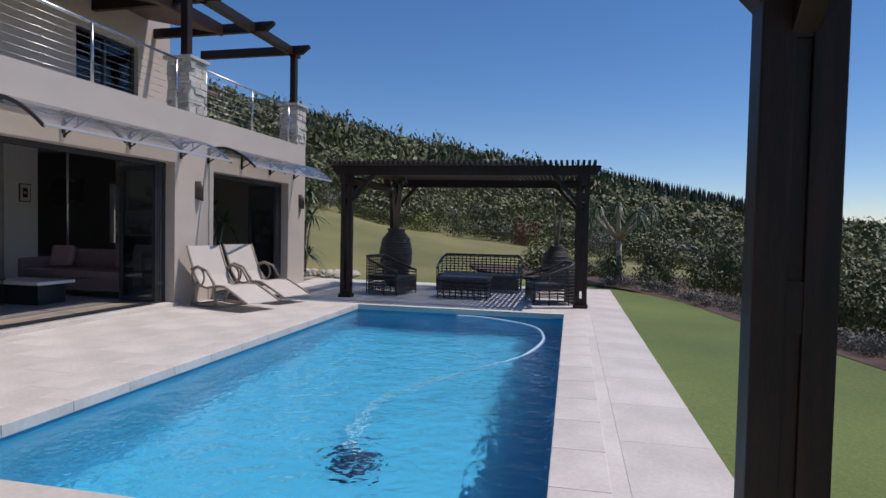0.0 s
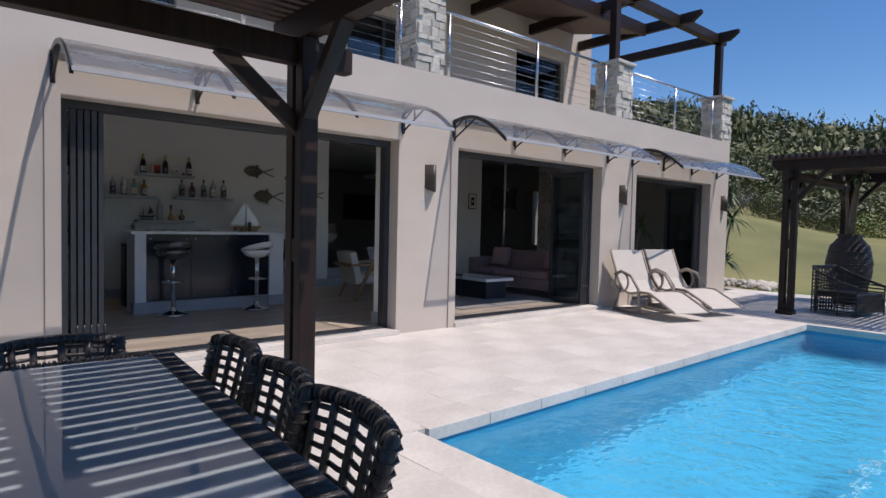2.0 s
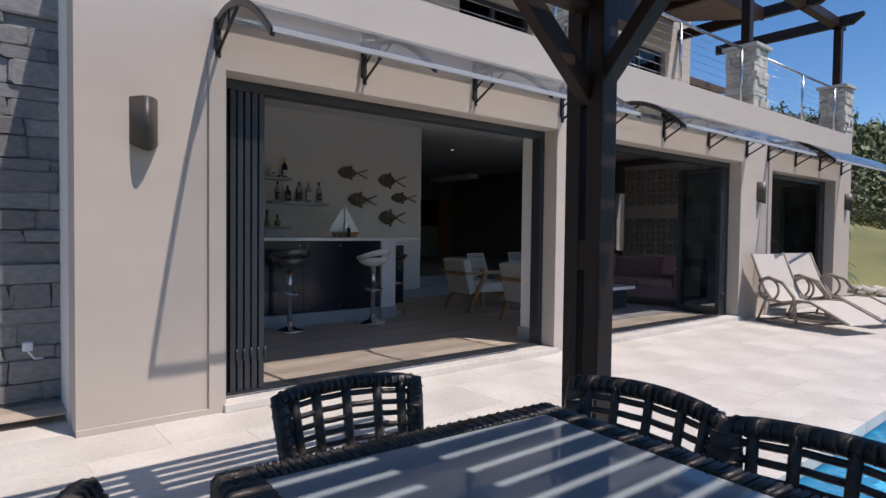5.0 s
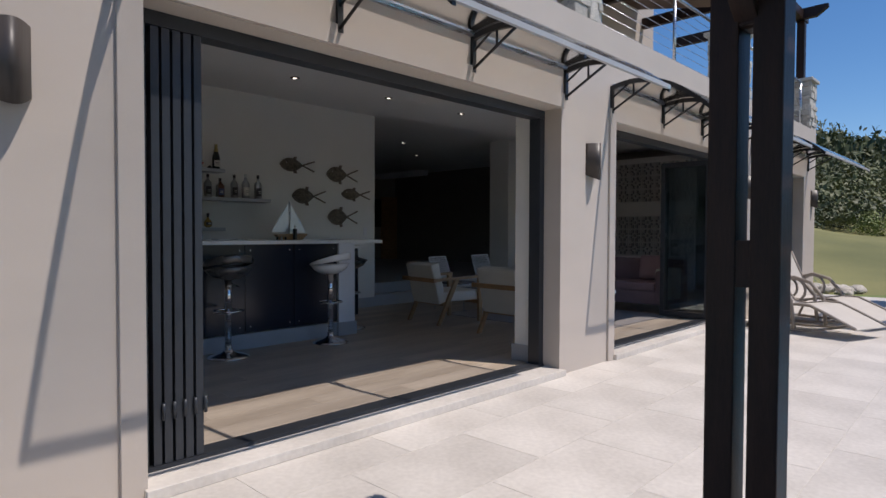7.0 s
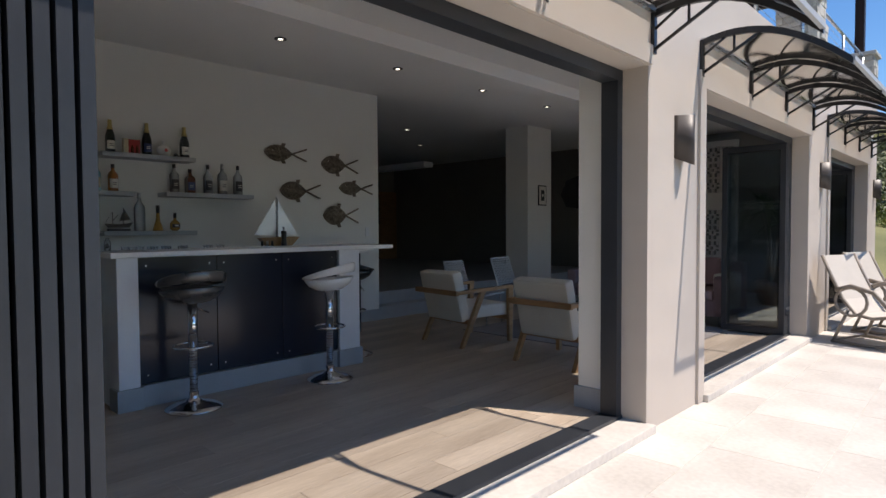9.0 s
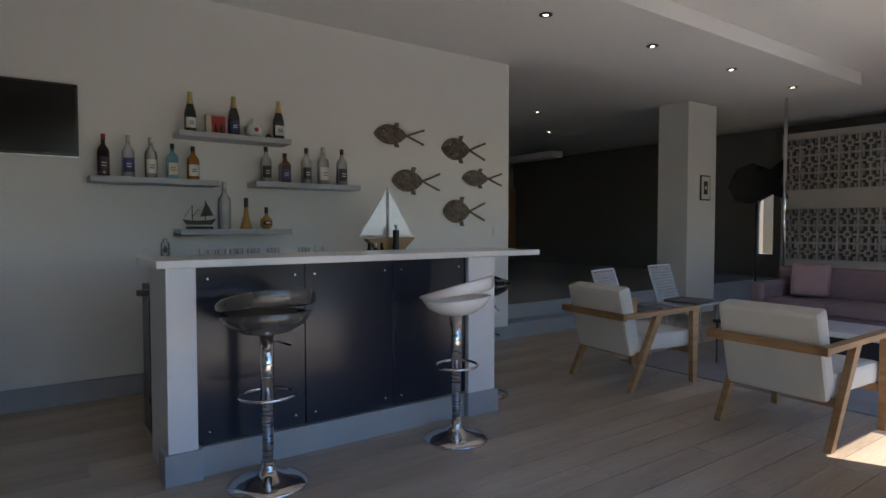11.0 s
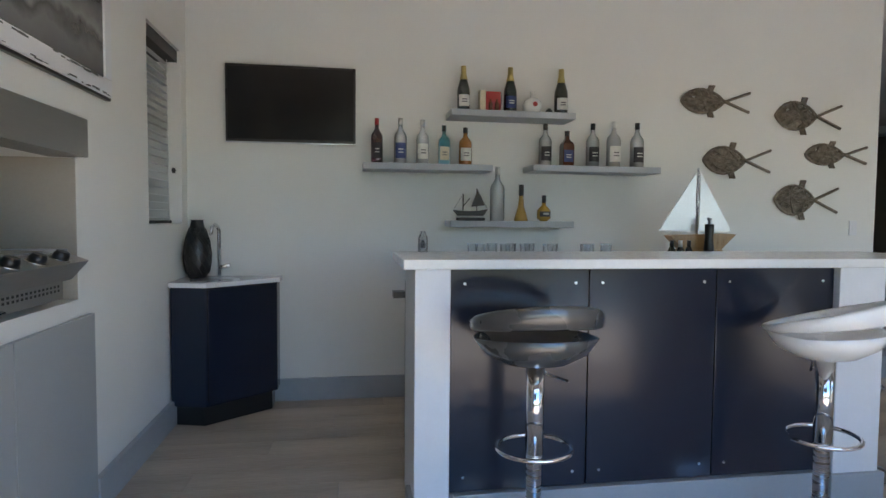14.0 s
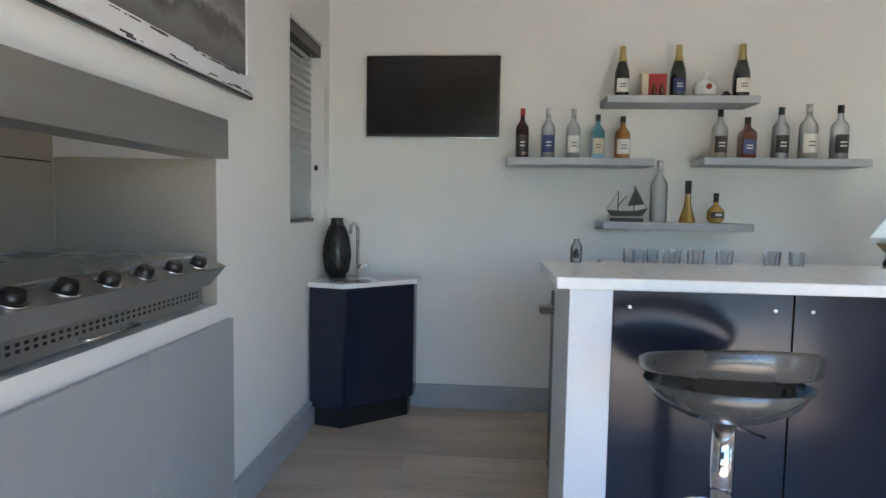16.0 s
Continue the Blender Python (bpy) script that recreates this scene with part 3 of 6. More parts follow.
def pergola(name, label, xs, ys, h, slat_step, over, m, slat_h=0.07):
    t = thing(name, label, "pergola", "", m)
    for x in xs:
        for y in ys:
            double_post(t, x, y, h, solid=x > 0.5 and m is None)
    for y in ys:
        part("beam", PR([(xs[0] - over, h + 0.10), (xs[0] - over + 0.10, h), (xs[1] + over - 0.10, h), (xs[1] + over, h + 0.10), (xs[1] + over, h + 0.18), (xs[0] - over, h + 0.18)], y - 0.05, y + 0.05), M_timber, t)
    if m is None:
        part("beam", B(xs[0] - over, xs[1] + over, 0.27, 0.37, h + 0.002, h + 0.178, bevel=0.006), M_timber, t)
    for x in xs:
        part("beam", B(x - 0.05, x + 0.05, ys[0] - over, ys[1] + over, h - 0.17, h - 0.002, bevel=0.006), M_timber, t)
    for x in xs:
        sx = 1 if x == xs[0] else -1
        for y in ys:
            sy = 1 if y == ys[0] else -1
            brace(t, (x, y, h - 0.60), (x, y + sy * 0.55, h - 0.15), axis=1)
            brace(t, (x, y, h - 0.60), (x + sx * 0.55, y, h + 0.02))
    n = int((xs[1] - xs[0] + 2 * over - 0.1) / slat_step)
    me = mesh_of("slat", B(-0.0225, 0.0225, ys[0] - over, ys[1] + over, 0, slat_h), M_timber)
    for k in range(n + 1):
        o = new("slat", me)
        o.parent = t
        o.location = (xs[0] - over + 0.05 + k * slat_step, 0, h + 0.182)
    return t


pergola("dining_pergola", "dark stained timber pergola over the dining table", (-4.24, 0.72), (-2.6, 1.55), 2.58, 0.098, 0.35, None)
pergola("gazebo", "dark stained slatted timber gazebo at the pool end", (-0.60, 3.96), (0.95, 4.2), 2.42, 0.098, 0.30, POOL)

# ---- wicker furniture ----
def strip_curve(f, n):
    return [f(k / n) for k in range(n + 1)]


def wicker_chair():
    """Armless dining chair with a curved lattice back; seat faces +y."""
    t = thing("wicker_chair", "dark woven wicker dining chair with a curved lattice back", "chair", "chairs round the dining table")

    def back(u, v):
        x = (u - 0.5) * (0.45 + 0.05 * v)
        curve = 0.06 * (1 - (2 * u - 1) ** 2)
        return Vector((x, -0.20 - curve - 0.07 * v, 0.46 + 0.30 * v + 0.015 * math.sin(math.pi * u) * v))
    rim = [back(0, 0)] + [back(0, k / 4) for k in range(1, 4)] + [back(k / 10, 1) for k in range(11)] + [back(1, 1 - k / 4) for k in range(1, 5)]
    part("back_frame", T(rim, 0.024, 8, flat=1.35), M_wicker, t)
    bm = bmesh.new()
    for k in range(len(rim) - 1):
        for q in (0.25, 0.75):
            c, d = rim[k].lerp(rim[k + 1], q), (rim[k + 1] - rim[k]).normalized()
            e1, e2 = Vector((0, 1, 0)), d.cross(Vector((0, 1, 0))).normalized()
            tube(bm, [c + (e1 * math.cos(a) * 0.034 + e2 * math.sin(a) * 0.0265) for a in (2 * math.pi * j / 8 for j in range(8))], 0.0055, 4, closed=True)
    tagged(part("wrapping", bm, M_wicker, t, "woven wicker wrapping"), kind="stuff")
    for k in range(1, 7):
        v = k / 7.0
        part("band", T([back(j / 10, v) + Vector((0, 0.004 * (-1) ** j, 0)) for j in range(11)], 0.0135, 6, flat=0.8), M_wicker, t)
    for u in (0.10, 0.27, 0.50, 0.73, 0.90):
        part("rib", T([back(u, j / 5) + Vector((0, 0.008, 0)) for j in range(6)], 0.0150, 6, flat=1.2), M_wicker, t)
    bm = bmesh.new()
    box(bm, -0.23, 0.23, -0.24, 0.24, 0.37, 0.44, 0.02)
    part("seat", bm, M_wicker, t)
    for x in (-0.20, 0.20):
        for y in (-0.21, 0.21):
            part("leg", T([(x, y, 0.0), (x, y, 0.38)], 0.022, 7), M_wicker, t)
    return t


first = wicker_chair()
first.matrix_basis = pose(-3.45, 0.53, 0, 0, 0, 178) @ Matrix.Diagonal((1.1, 1.0, 1.0, 1))
for x, y, a in ((-2.87, 0.49, 174), (-2.30, 0.46, 176), (-3.42, -0.50, -6)):
    copy_thing(first, pose(x, y, 0, 0, 0, a) @ Matrix.Diagonal((1.1, 1.0, 1.0, 1)))
copy_thing(first, pose(-4.02, 0.17, 0, 0, 0, -96) @ Matrix.Diagonal((1.0, 1.0, 0.93, 1)))

# dining table
M_glasstop = bpy.data.materials.new("glass_top")
M_glasstop.use_nodes = True
b = M_glasstop.node_tree.nodes["Principled BSDF"]
b.inputs["Base Color"].default_value = (0.30, 0.345, 0.37, 1)
b.inputs["Roughness"].default_value = 0.04
b.inputs["IOR"].default_value = 1.5
table = thing("dining_table", "long dark wicker dining table with a grey glass top", "table", "", pose(-2.60, -0.06, 0, 0, 0, -3.6))
X0, X1, Y0, Y1 = -1.08, 0.98, -0.50, 0.555
part("glass_top", B(X0 + 0.09, X1 - 0.09, Y0 + 0.09, Y1 - 0.09, 0.735, 0.747, bevel=0.003), M_glasstop, table, "grey glass sheet")
part("tabletop", B(X0 + 0.02, X1 - 0.02, Y0 + 0.02, Y1 - 0.02, 0.66, 0.733), M_wicker, table)
weave = []
for (ax, ay, bx, by) in ((X0, Y0, X1, Y0), (X0, Y1, X1, Y1), (X0, Y0, X0, Y1), (X1, Y0, X1, Y1)):
    n = int(math.hypot(bx - ax, by - ay) / 0.0185)
    bm = bmesh.new()
    sx = 1 if (ax + bx) / 2 < (X0 + X1) / 2 - 0.01 else -1 if (ax + bx) / 2 > (X0 + X1) / 2 + 0.01 else 0
    sy = 0 if sx else (1 if ay == Y0 else -1)
    for k in range(n):
        x, y = ax + (bx - ax) * (k + 0.5) / n, ay + (by - ay) * (k + 0.5) / n
        h = 0.003 if k % 2 else 0.0
        tube(bm, [(x, y, 0.66), (x, y, 0.735 + h), (x + sx * 0.008, y + sy * 0.008, 0.743 + h), (x + sx * 0.088, y + sy * 0.088, 0.743 + h)], 0.0085, 5)
    part("woven_edge", bm, M_wicker, table, "woven wicker edge")
for x in (X0 + 0.09, X1 - 0.09):
    for y in (Y0 + 0.09, Y1 - 0.09):
        part("leg", B(x - 0.05, x + 0.05, y - 0.05, y + 0.05, 0, 0.66, bevel=0.012), M_wicker, table)


# outdoor lounge set under the gazebo
def wicker_seat(name, label, w, m, group=""):
    t = thing(name, label, "sofa" if w > 1 else "armchair", group, m)
    d, h = 0.78, 0.80

    def wall(pts):
        for v in range(12):
            z = 0.08 + v * 0.062
            part("band", T([(x, y, min(z, zt)) for x, y, zt in pts], 0.012, 5), M_wicker, t)
        for x, y, zt in pts:
            part("rib", T([(x, y, 0.0), (x, y, zt)], 0.013, 5), M_wicker, t)
    pts = [(-w / 2, -d / 2, 0.5), (-w / 2 - 0.03, -0.1, 0.58), (-w / 2 - 0.02, d / 2 - 0.12, 0.72)]
    n = max(5, int(w / 0.10))
    pts += [(-w / 2 + 0.06 + (w - 0.12) * k / n, d / 2, h) for k in range(n + 1)]
    pts += [(w / 2 + 0.02, d / 2 - 0.12, 0.72), (w / 2 + 0.03, -0.1, 0.58), (w / 2, -d / 2, 0.5)]
    wall(pts)
    part("rim", T([(x, y, z) for x, y, z in pts], 0.024, 7), M_wicker, t)
    part("seat", B(-w / 2 + 0.02, w / 2 - 0.02, -d / 2, d / 2 - 0.04, 0.30, 0.38, bevel=0.02), M_wicker, t)
    part("front", B(-w / 2, w / 2, -d / 2, -d / 2 + 0.04, 0.06, 0.30, bevel=0.01), M_wicker, t)
    return t


wicker_seat("wicker_sofa", "dark open-weave wicker sofa under the gazebo", 1.85, POOL @ pose(1.72, 3.35, 0, 0, 0, 0))
wicker_seat("wicker_armchair", "dark open-weave wicker armchair under the gazebo", 0.80, POOL @ pose(0.02, 1.95, 0, 0, 0, 75), "armchairs under the gazebo")
wicker_seat("wicker_armchair", "dark open-weave wicker armchair under the gazebo", 0.80, POOL @ pose(3.38, 1.55, 0, 0, 0, -75), "armchairs under the gazebo")
ct = thing("wicker_coffee_table", "low dark wicker coffee table with a flat top", "table", "", POOL @ pose(1.66, 1.75, 0))
part("tabletop", B(-0.52, 0.52, -0.32, 0.32, 0.38, 0.44, bevel=0.01), M_wicker, ct)
for k in range(5):
    z = 0.05 + k * 0.075
    part("band", T([(-0.5, -0.3, z), (0.5, -0.3, z), (0.5, 0.3, z), (-0.5, 0.3, z)], 0.012, 5, closed=True), M_wicker, ct)
for k in range(9):
    for y in (-0.3, 0.3):
        part("rib", T([(-0.5 + k * 0.125, y, 0), (-0.5 + k * 0.125, y, 0.38)], 0.011, 5), M_wicker, ct)

# clay pots
M_pot = mat("dark_clay", (0.055, 0.045, 0.04), 0.55, vary=0.3, scale=9, bump=0.3)
M_leaf = mat("plant_leaf", (0.05, 0.085, 0.03), 0.5, vary=0.35, scale=8, bump=0.1)
M_stem = mat("grey_stem", (0.22, 0.18, 0.14), 0.85, vary=0.25, scale=12, bump=0.4)


def ribbed_pot(m, r, h, label):
    t = thing("clay_pot", label, "pot", "clay pots by the gazebo", m)
    prof = [(r * 0.55, 0), (r * 0.75, h * 0.15), (r * 0.97, h * 0.42), (r, h * 0.6), (r * 0.85, h * 0.82), (r * 0.5, h * 0.95), (r * 0.58, h), (r * 0.48, h), (r * 0.44, h * 0.93)]
    part("body", LA(prof, 28), M_pot, t)
    for k in range(9):
        f = 0.12 + k * 0.09
        rr = np.interp(f, [0, 0.15, 0.42, 0.6, 0.82, 0.95], [r * 0.55, r * 0.75, r * 0.97, r, r * 0.85, r * 0.5])
        part("ring", T([(rr * math.cos(2 * math.pi * j / 24), rr * math.sin(2 * math.pi * j / 24), f * h) for j in range(24)], 0.014, 5, closed=True), M_pot, t)
    return t


def blade(bm, base, d, length, w, droop):
    d = Vector(d).normalized()
    side = d.cross(Vector((0, 0, 1)))
    side = side.normalized() if side.length > 1e-3 else Vector((1, 0, 0))
    prev = None
    for k in range(6):
        u = k / 5
        p = Vector(base) + d * length * u + Vector((0, 0, -droop * u * u * length))
        ww = w * (1 - u) * (0.6 + 0.8 * min(u * 3, 1)) + 0.002
        cur = (bm.verts.new(p - side * ww), bm.verts.new(p + side * ww))
        if prev:
            bm.faces.new((prev[0], prev[1], cur[1], cur[0]))
        prev = cur


def spiky_plant(name, label, m, stems, heads, length, r0=0.05, seed=1):
    """Trunk with rosettes of long leaves."""
    t = thing(name, label, "plant", "", m)
    g = random.Random(seed)
    bm = bmesh.new()
    lf = bmesh.new()
    for (x, y, h, lean) in stems:
        top = Vector((x + lean[0], y + lean[1], h))
        tube(bm, [(x * 0.2, y * 0.2, 0), ((x * 0.6 + lean[0] * 0.3), (y * 0.6 + lean[1] * 0.3), h * 0.55), top], [r0, r0 * 0.8, r0 * 0.6], 7)
        for _ in range(heads):
            a, e = g.uniform(0, 2 * math.pi), g.uniform(-0.2, 1.1)
            blade(lf, top, (math.cos(a) * math.cos(e), math.sin(a) * math.cos(e), math.sin(e)), length * g.uniform(0.7, 1.1), 0.022 + length * 0.02, g.uniform(0.3, 0.9))
    part("trunk", bm, M_stem, t)
    part("leaves", lf, M_leaf, t)
    return t


PA, PB = POOL @ Vector((-0.42, 3.75, 0)), POOL @ Vector((3.42, 4.45, 0))
ribbed_pot(pose(PA.x, PA.y, 0), 0.40, 1.38, "tall ribbed dark clay pot beside the gazebo")
spiky_plant("pot_plant", "tall bare stems of a plant in the clay pot", pose(PA.x, PA.y, 1.28), [(0.1, 0, 1.3, (0.05, 0)), (-0.1, 0.05, 1.4, (-0.1, 0)), (0.0, -0.1, 1.2, (0.12, -0.05))], 14, 0.35, 0.04, 3)
ribbed_pot(pose(PB.x, PB.y, 0), 0.34, 1.05, "squat dark clay pot beside the gazebo")
spiky_plant("pot_plant", "leafy stems of a plant in the squat pot", pose(PB.x, PB.y, 0.98), [(0.08, 0, 1.1, (0.05, 0)), (-0.06, 0.05, 1.3, (-0.05, 0))], 12, 0.3, 0.035, 5)

# sun loungers
M_sling = mat("beige_sling", (0.53, 0.49, 0.435), 0.75, vary=0.05, fine=300, bump=0.2)
M_tubeframe = mat("taupe_frame", (0.28, 0.24, 0.20), 0.5, vary=0.1)


def sun_lounger(m):
    t = thing("sun_lounger", "beige sling sun lounger with looped curved arms", "lounger", "sun loungers on the terrace", m)
    side = [(0.0, 1.02), (0.10, 0.80), (0.24, 0.52), (0.38, 0.36), (0.55, 0.33), (0.80, 0.38), (1.0, 0.38), (1.25, 0.28), (1.55, 0.15)]
    mids = [((u0 + u1) / 2, (z0 + z1) / 2) for (u0, z0), (u1, z1) in zip(side, side[1:])]
    line = sorted(side + mids)
    bm = PR([(u, z - 0.004) for u, z in line] + [(u, z - 0.016) for u, z in line[::-1]], -0.315, 0.315)
    part("sling", bm, M_sling, t)
    for y in (-0.33, 0.33):
        part("side_rail", T([(u, y, z) for u, z in side], 0.02, 7), M_tubeframe, t)
        loop = [(0.34 + 0.17 * math.cos(a), y * 1.06, 0.50 + 0.16 * math.sin(a)) for a in (2 * math.pi * k / 16 for k in range(16))]
        part("arm_loop", T(loop, 0.018, 7, closed=True), M_tubeframe, t)
        part("armrest", T([(0.17, y * 1.06, 0.62), (0.34, y * 1.08, 0.68), (0.58, y * 1.08, 0.62), (0.76, y * 1.06, 0.42), (0.80, y * 1.04, 0.06)], 0.024, 7, flat=1.2), M_tubeframe, t)
        part("leg", T([(0.30, y, 0.40), (0.14, y, 0.02)], 0.018, 7), M_tubeframe, t)
        part("runner", T([(0.12, y, 0.02), (0.55, y, 0.02), (0.95, y, 0.05), (1.18, y, 0.10)], 0.018, 7), M_tubeframe, t)
    part("crossbar", T([(0.14, -0.33, 0.03), (0.14, 0.33, 0.03)], 0.015, 7), M_tubeframe, t)
    part("crossbar", T([(1.18, -0.33, 0.10), (1.18, 0.33, 0.10)], 0.015, 7), M_tubeframe, t)
    return t


lounger = sun_lounger(pose(-6.38, 8.80, 0, 0, 0, -19))
copy_thing(lounger, pose(-6.36, 9.82, 0, 0, 0, -17))

# pool cleaner and its hose
M_hose = mat("pale_blue_hose", (0.45, 0.62, 0.75), 0.4, vary=0.1)
cl = thing("pool_cleaner", "dark blue pool cleaner on the pool floor with hose", "cleaner")
part("body", LA([(0.20, 0), (0.24, 0.05), (0.18, 0.12), (0.07, 0.16), (0.05, 0.22)], 18, *(POOL @ Vector((1.95, -5.3, -1.49)))), mat("cleaner_body", (0.02, 0.03, 0.08), 0.4), cl)
hp = [(1.95, -5.3, -1.28), (1.85, -4.7, -1.0), (2.05, -4.2, -0.8), (2.45, -3.85, -0.55), (2.85, -3.5, -0.3), (3.2, -3.0, -0.15), (3.38, -2.4, -0.112), (3.42, -1.7, -0.108), (3.25, -0.9, -0.108), (2.75, -0.4, -0.108), (2.25, -0.15, -0.108), (1.8, -0.05, -0.12)]
fine = []
for k in range(len(hp) - 1):
    p0, p1, p2, p3 = (Vector(hp[max(k - 1, 0)]), Vector(hp[k]), Vector(hp[k + 1]), Vector(hp[min(k + 2, len(hp) - 1)]))
    for j in range(6):
        u = j / 6
        fine.append(0.5 * ((2 * p1) + (p2 - p0) * u + (2 * p0 - 5 * p1 + 4 * p2 - p3) * u * u + (3 * p1 - p0 - 3 * p2 + p3) * u ** 3))
part("hose", turned(T(fine, 0.022, 7)), M_hose, cl, "pale ribbed hose")

# ---- the bar room ----
M_white = mat("white_paint", (0.74, 0.75, 0.77), 0.45, vary=0.03, bump=0.03)
bar = thing("bar_counter", "bar with navy panels, white posts and white stone top", "bar")
BF = -9.42
part("worktop", B(-9.98, BF + 0.05, 1.66, 4.26, 1.165, 1.205, bevel=0.006), M_stonetop, bar, "white stone worktop")
for y0, y1 in ((1.71, 1.855), (3.63, 3.865)):
    p = part("post", B(BF - 0.14, BF, y0, y1, FLOOR, 1.164, bevel=0.004), M_white, bar, "white square post")
    part("plinth", B(BF - 0.15, BF + 0.02, y0 - 0.02, y1 + 0.02, FLOOR, FLOOR + 0.16, bevel=0.005), M_skirt, p)
part("plinth", B(BF - 0.10, BF - 0.015, 1.876, 3.609, FLOOR, FLOOR + 0.16, bevel=0.005), M_skirt, bar, "grey plinth board")
py = (1.858, 2.455, 3.045, 3.628)
for a, b_ in zip(py, py[1:]):
    p = part("panel", B(BF - 0.055, BF - 0.03, a + 0.003, b_ - 0.003, FLOOR + 0.17, 1.163, bevel=0.002), M_navy, bar, "navy lacquered panel")
    for y in (a + 0.06, b_ - 0.06):
        for z in (FLOOR + 0.23, 1.10):
            part("screw", T([(BF - 0.031, y, z), (BF - 0.026, y, z)], 0.006, 8), M_steel, p)
part("end_panel", B(-9.93, BF - 0.15, 1.72, 1.75, FLOOR, 1.164), M_white, bar)
part("under_shelf", B(-9.95, BF - 0.16, 1.76, 3.84, 0.88, 0.92), M_navy, bar)
part("towel_rail", B(-10.0, -9.93, 1.66, 1.72, 0.98, 1.01), M_black, bar)
tp = thing("back_bar", "low dark fridge cabinet behind the bar", "cabinet")
part("body", B(-10.55, -10.30, 1.775, 1.86, FLOOR, 1.0), M_black, tp)

# stools
M_seatgrey = mat("pewter_seat", (0.10, 0.095, 0.09), 0.28, 0.35, vary=0.05, scale=3, bump=0.02, coat=0.5)
M_seatwhite = mat("white_seat", (0.78, 0.78, 0.77), 0.25, vary=0.02, bump=0.02, coat=0.4)
M_seatblack = mat("black_seat", (0.02, 0.02, 0.022), 0.25, vary=0.05, bump=0.02, coat=0.4)


def bar_stool(x, y, turn, seat, label):
    t = thing("bar_stool", label, "stool", "bar stools", pose(x, y, FLOOR, 0, 0, turn))
    part("base", LA([(0.20, 0), (0.20, 0.012), (0.15, 0.03), (0.06, 0.055), (0.034, 0.085), (0.034, 0.12)], 32), M_chrome, t, "chrome disc base")
    part("column", LA([(0.028, 0.12), (0.028, 0.42), (0.030, 0.425), (0.030, 0.44)], 18), M_steel, t)
    part("lift_tube", LA([(0.034, 0.44), (0.034, 0.77)], 18), M_chrome, t, "chrome tube")
    ring = [(0.03 + 0.13 * math.cos(a) - 0.03, 0.14 * math.sin(a), 0.46) for a in (2 * math.pi * k / 24 for k in range(24))]
    part("footrest", T(ring, 0.009, 8, closed=True), M_chrome, t, "chrome footrest ring")
    part("lever", T([(0.05, -0.03, 0.77), (0.06, -0.06, 0.72), (0.09, -0.16, 0.68)], 0.006, 6), M_chrome, t)
    # shallow bowl
    bm = bmesh.new()
    n = 28
    prof = [(0.03, 0.765), (0.12, 0.78), (0.19, 0.815), (0.232, 0.872), (0.226, 0.875), (0.18, 0.838), (0.11, 0.82), (0.01, 0.815)]
    rings = []
    for r, z in prof:
        rings.append([bm.verts.new((r * math.cos(2 * math.pi * j / n) * 0.92, r * math.sin(2 * math.pi * j / n), z + 0.02 * max(0, -math.cos(2 * math.pi * j / n)) * (r / 0.22) ** 2)) for j in range(n)])
    for a, b in zip(rings, rings[1:]):
        for j in range(n):
            f = bm.faces.new((a[j], a[(j + 1) % n], b[(j + 1) % n], b[j]))
            f.smooth = True
    bm.faces.new(rings[0][::-1])
    bm.faces.new(rings[-1])
    part("seat", bm, seat, t)
    # raised hoop, highest at the back
    bm = bmesh.new()
    A, Bq = [], []
    for j in range(n + 1):
        a = 2 * math.pi * j / n
        s = 0.5 - 0.5 * math.cos(a)
        z0, z1 = 0.866 + 0.070 * s, 0.885 + 0.135 * s
        A.append([bm.verts.new((0.92 * r * math.cos(a), r * math.sin(a), z)) for r, z in ((0.232, z0), (0.245, z0 + 0.01), (0.247, z1 - 0.01), (0.238, z1), (0.228, z1 - 0.01), (0.222, z0))])
    for p, q in zip(A, A[1:]):
        for k in range(6):
            f = bm.faces.new((p[k], q[k], q[(k + 1) % 6], p[(k + 1) % 6]))
            f.smooth = True
    bmesh.ops.remove_doubles(bm, verts=bm.verts, dist=0.0005)
    bmesh.ops.recalc_face_normals(bm, faces=bm.faces)
    part("backrest", bm, seat, t)
    return t


bar_stool(-9.16, 2.13, 180, M_seatgrey, "pewter grey bar stool on a chrome pedestal")
bar_stool(-9.12, 3.30, 215, M_seatwhite, "white bar stool on a chrome pedestal")
bar_stool(-9.78, 4.06, 60, M_seatblack, "black bar stool at the open end of the bar")

# television, shelves
tv = thing("television", "flat black television hung on the wall", "television")
part("screen", B(TVX + 0.045, TVX + 0.05, 0.63, 1.475, 1.905, 2.395), mat("tv_glass", (0.006, 0.006, 0.007), 0.18, vary=0.02, bump=0.0), tv, "dark glossy screen")
part("casing", B(TVX + 0.012, TVX + 0.047, 0.613, 1.492, 1.885, 2.412, bevel=0.006), M_black, tv)
part("trim_strip", B(TVX + 0.030, TVX + 0.052, 0.613, 1.492, 1.878, 1.886), M_steel, tv)
part("wall_bracket", B(TVX, TVX + 0.0119, 0.9, 1.2, 2.05, 2.25), M_black, tv)
M_shelf = mat("grey_shelf", (0.40, 0.42, 0.45), 0.5, vary=0.05, bump=0.05)
SX = TVX + 0.25
SH = {"a": (2.14, 3.04, 2.125), "b": (1.54, 2.44, 1.745), "c": (2.73, 3.70, 1.755), "d": (2.14, 3.04, 1.355)}
for k, (y0, y1, z) in SH.items():
    solo("wall_shelf", B(TVX + 0.001, SX, y0, y1, z - 0.045, z, bevel=0.004), M_shelf, "thick grey floating shelf on the bar wall", "shelf", "floating shelves")

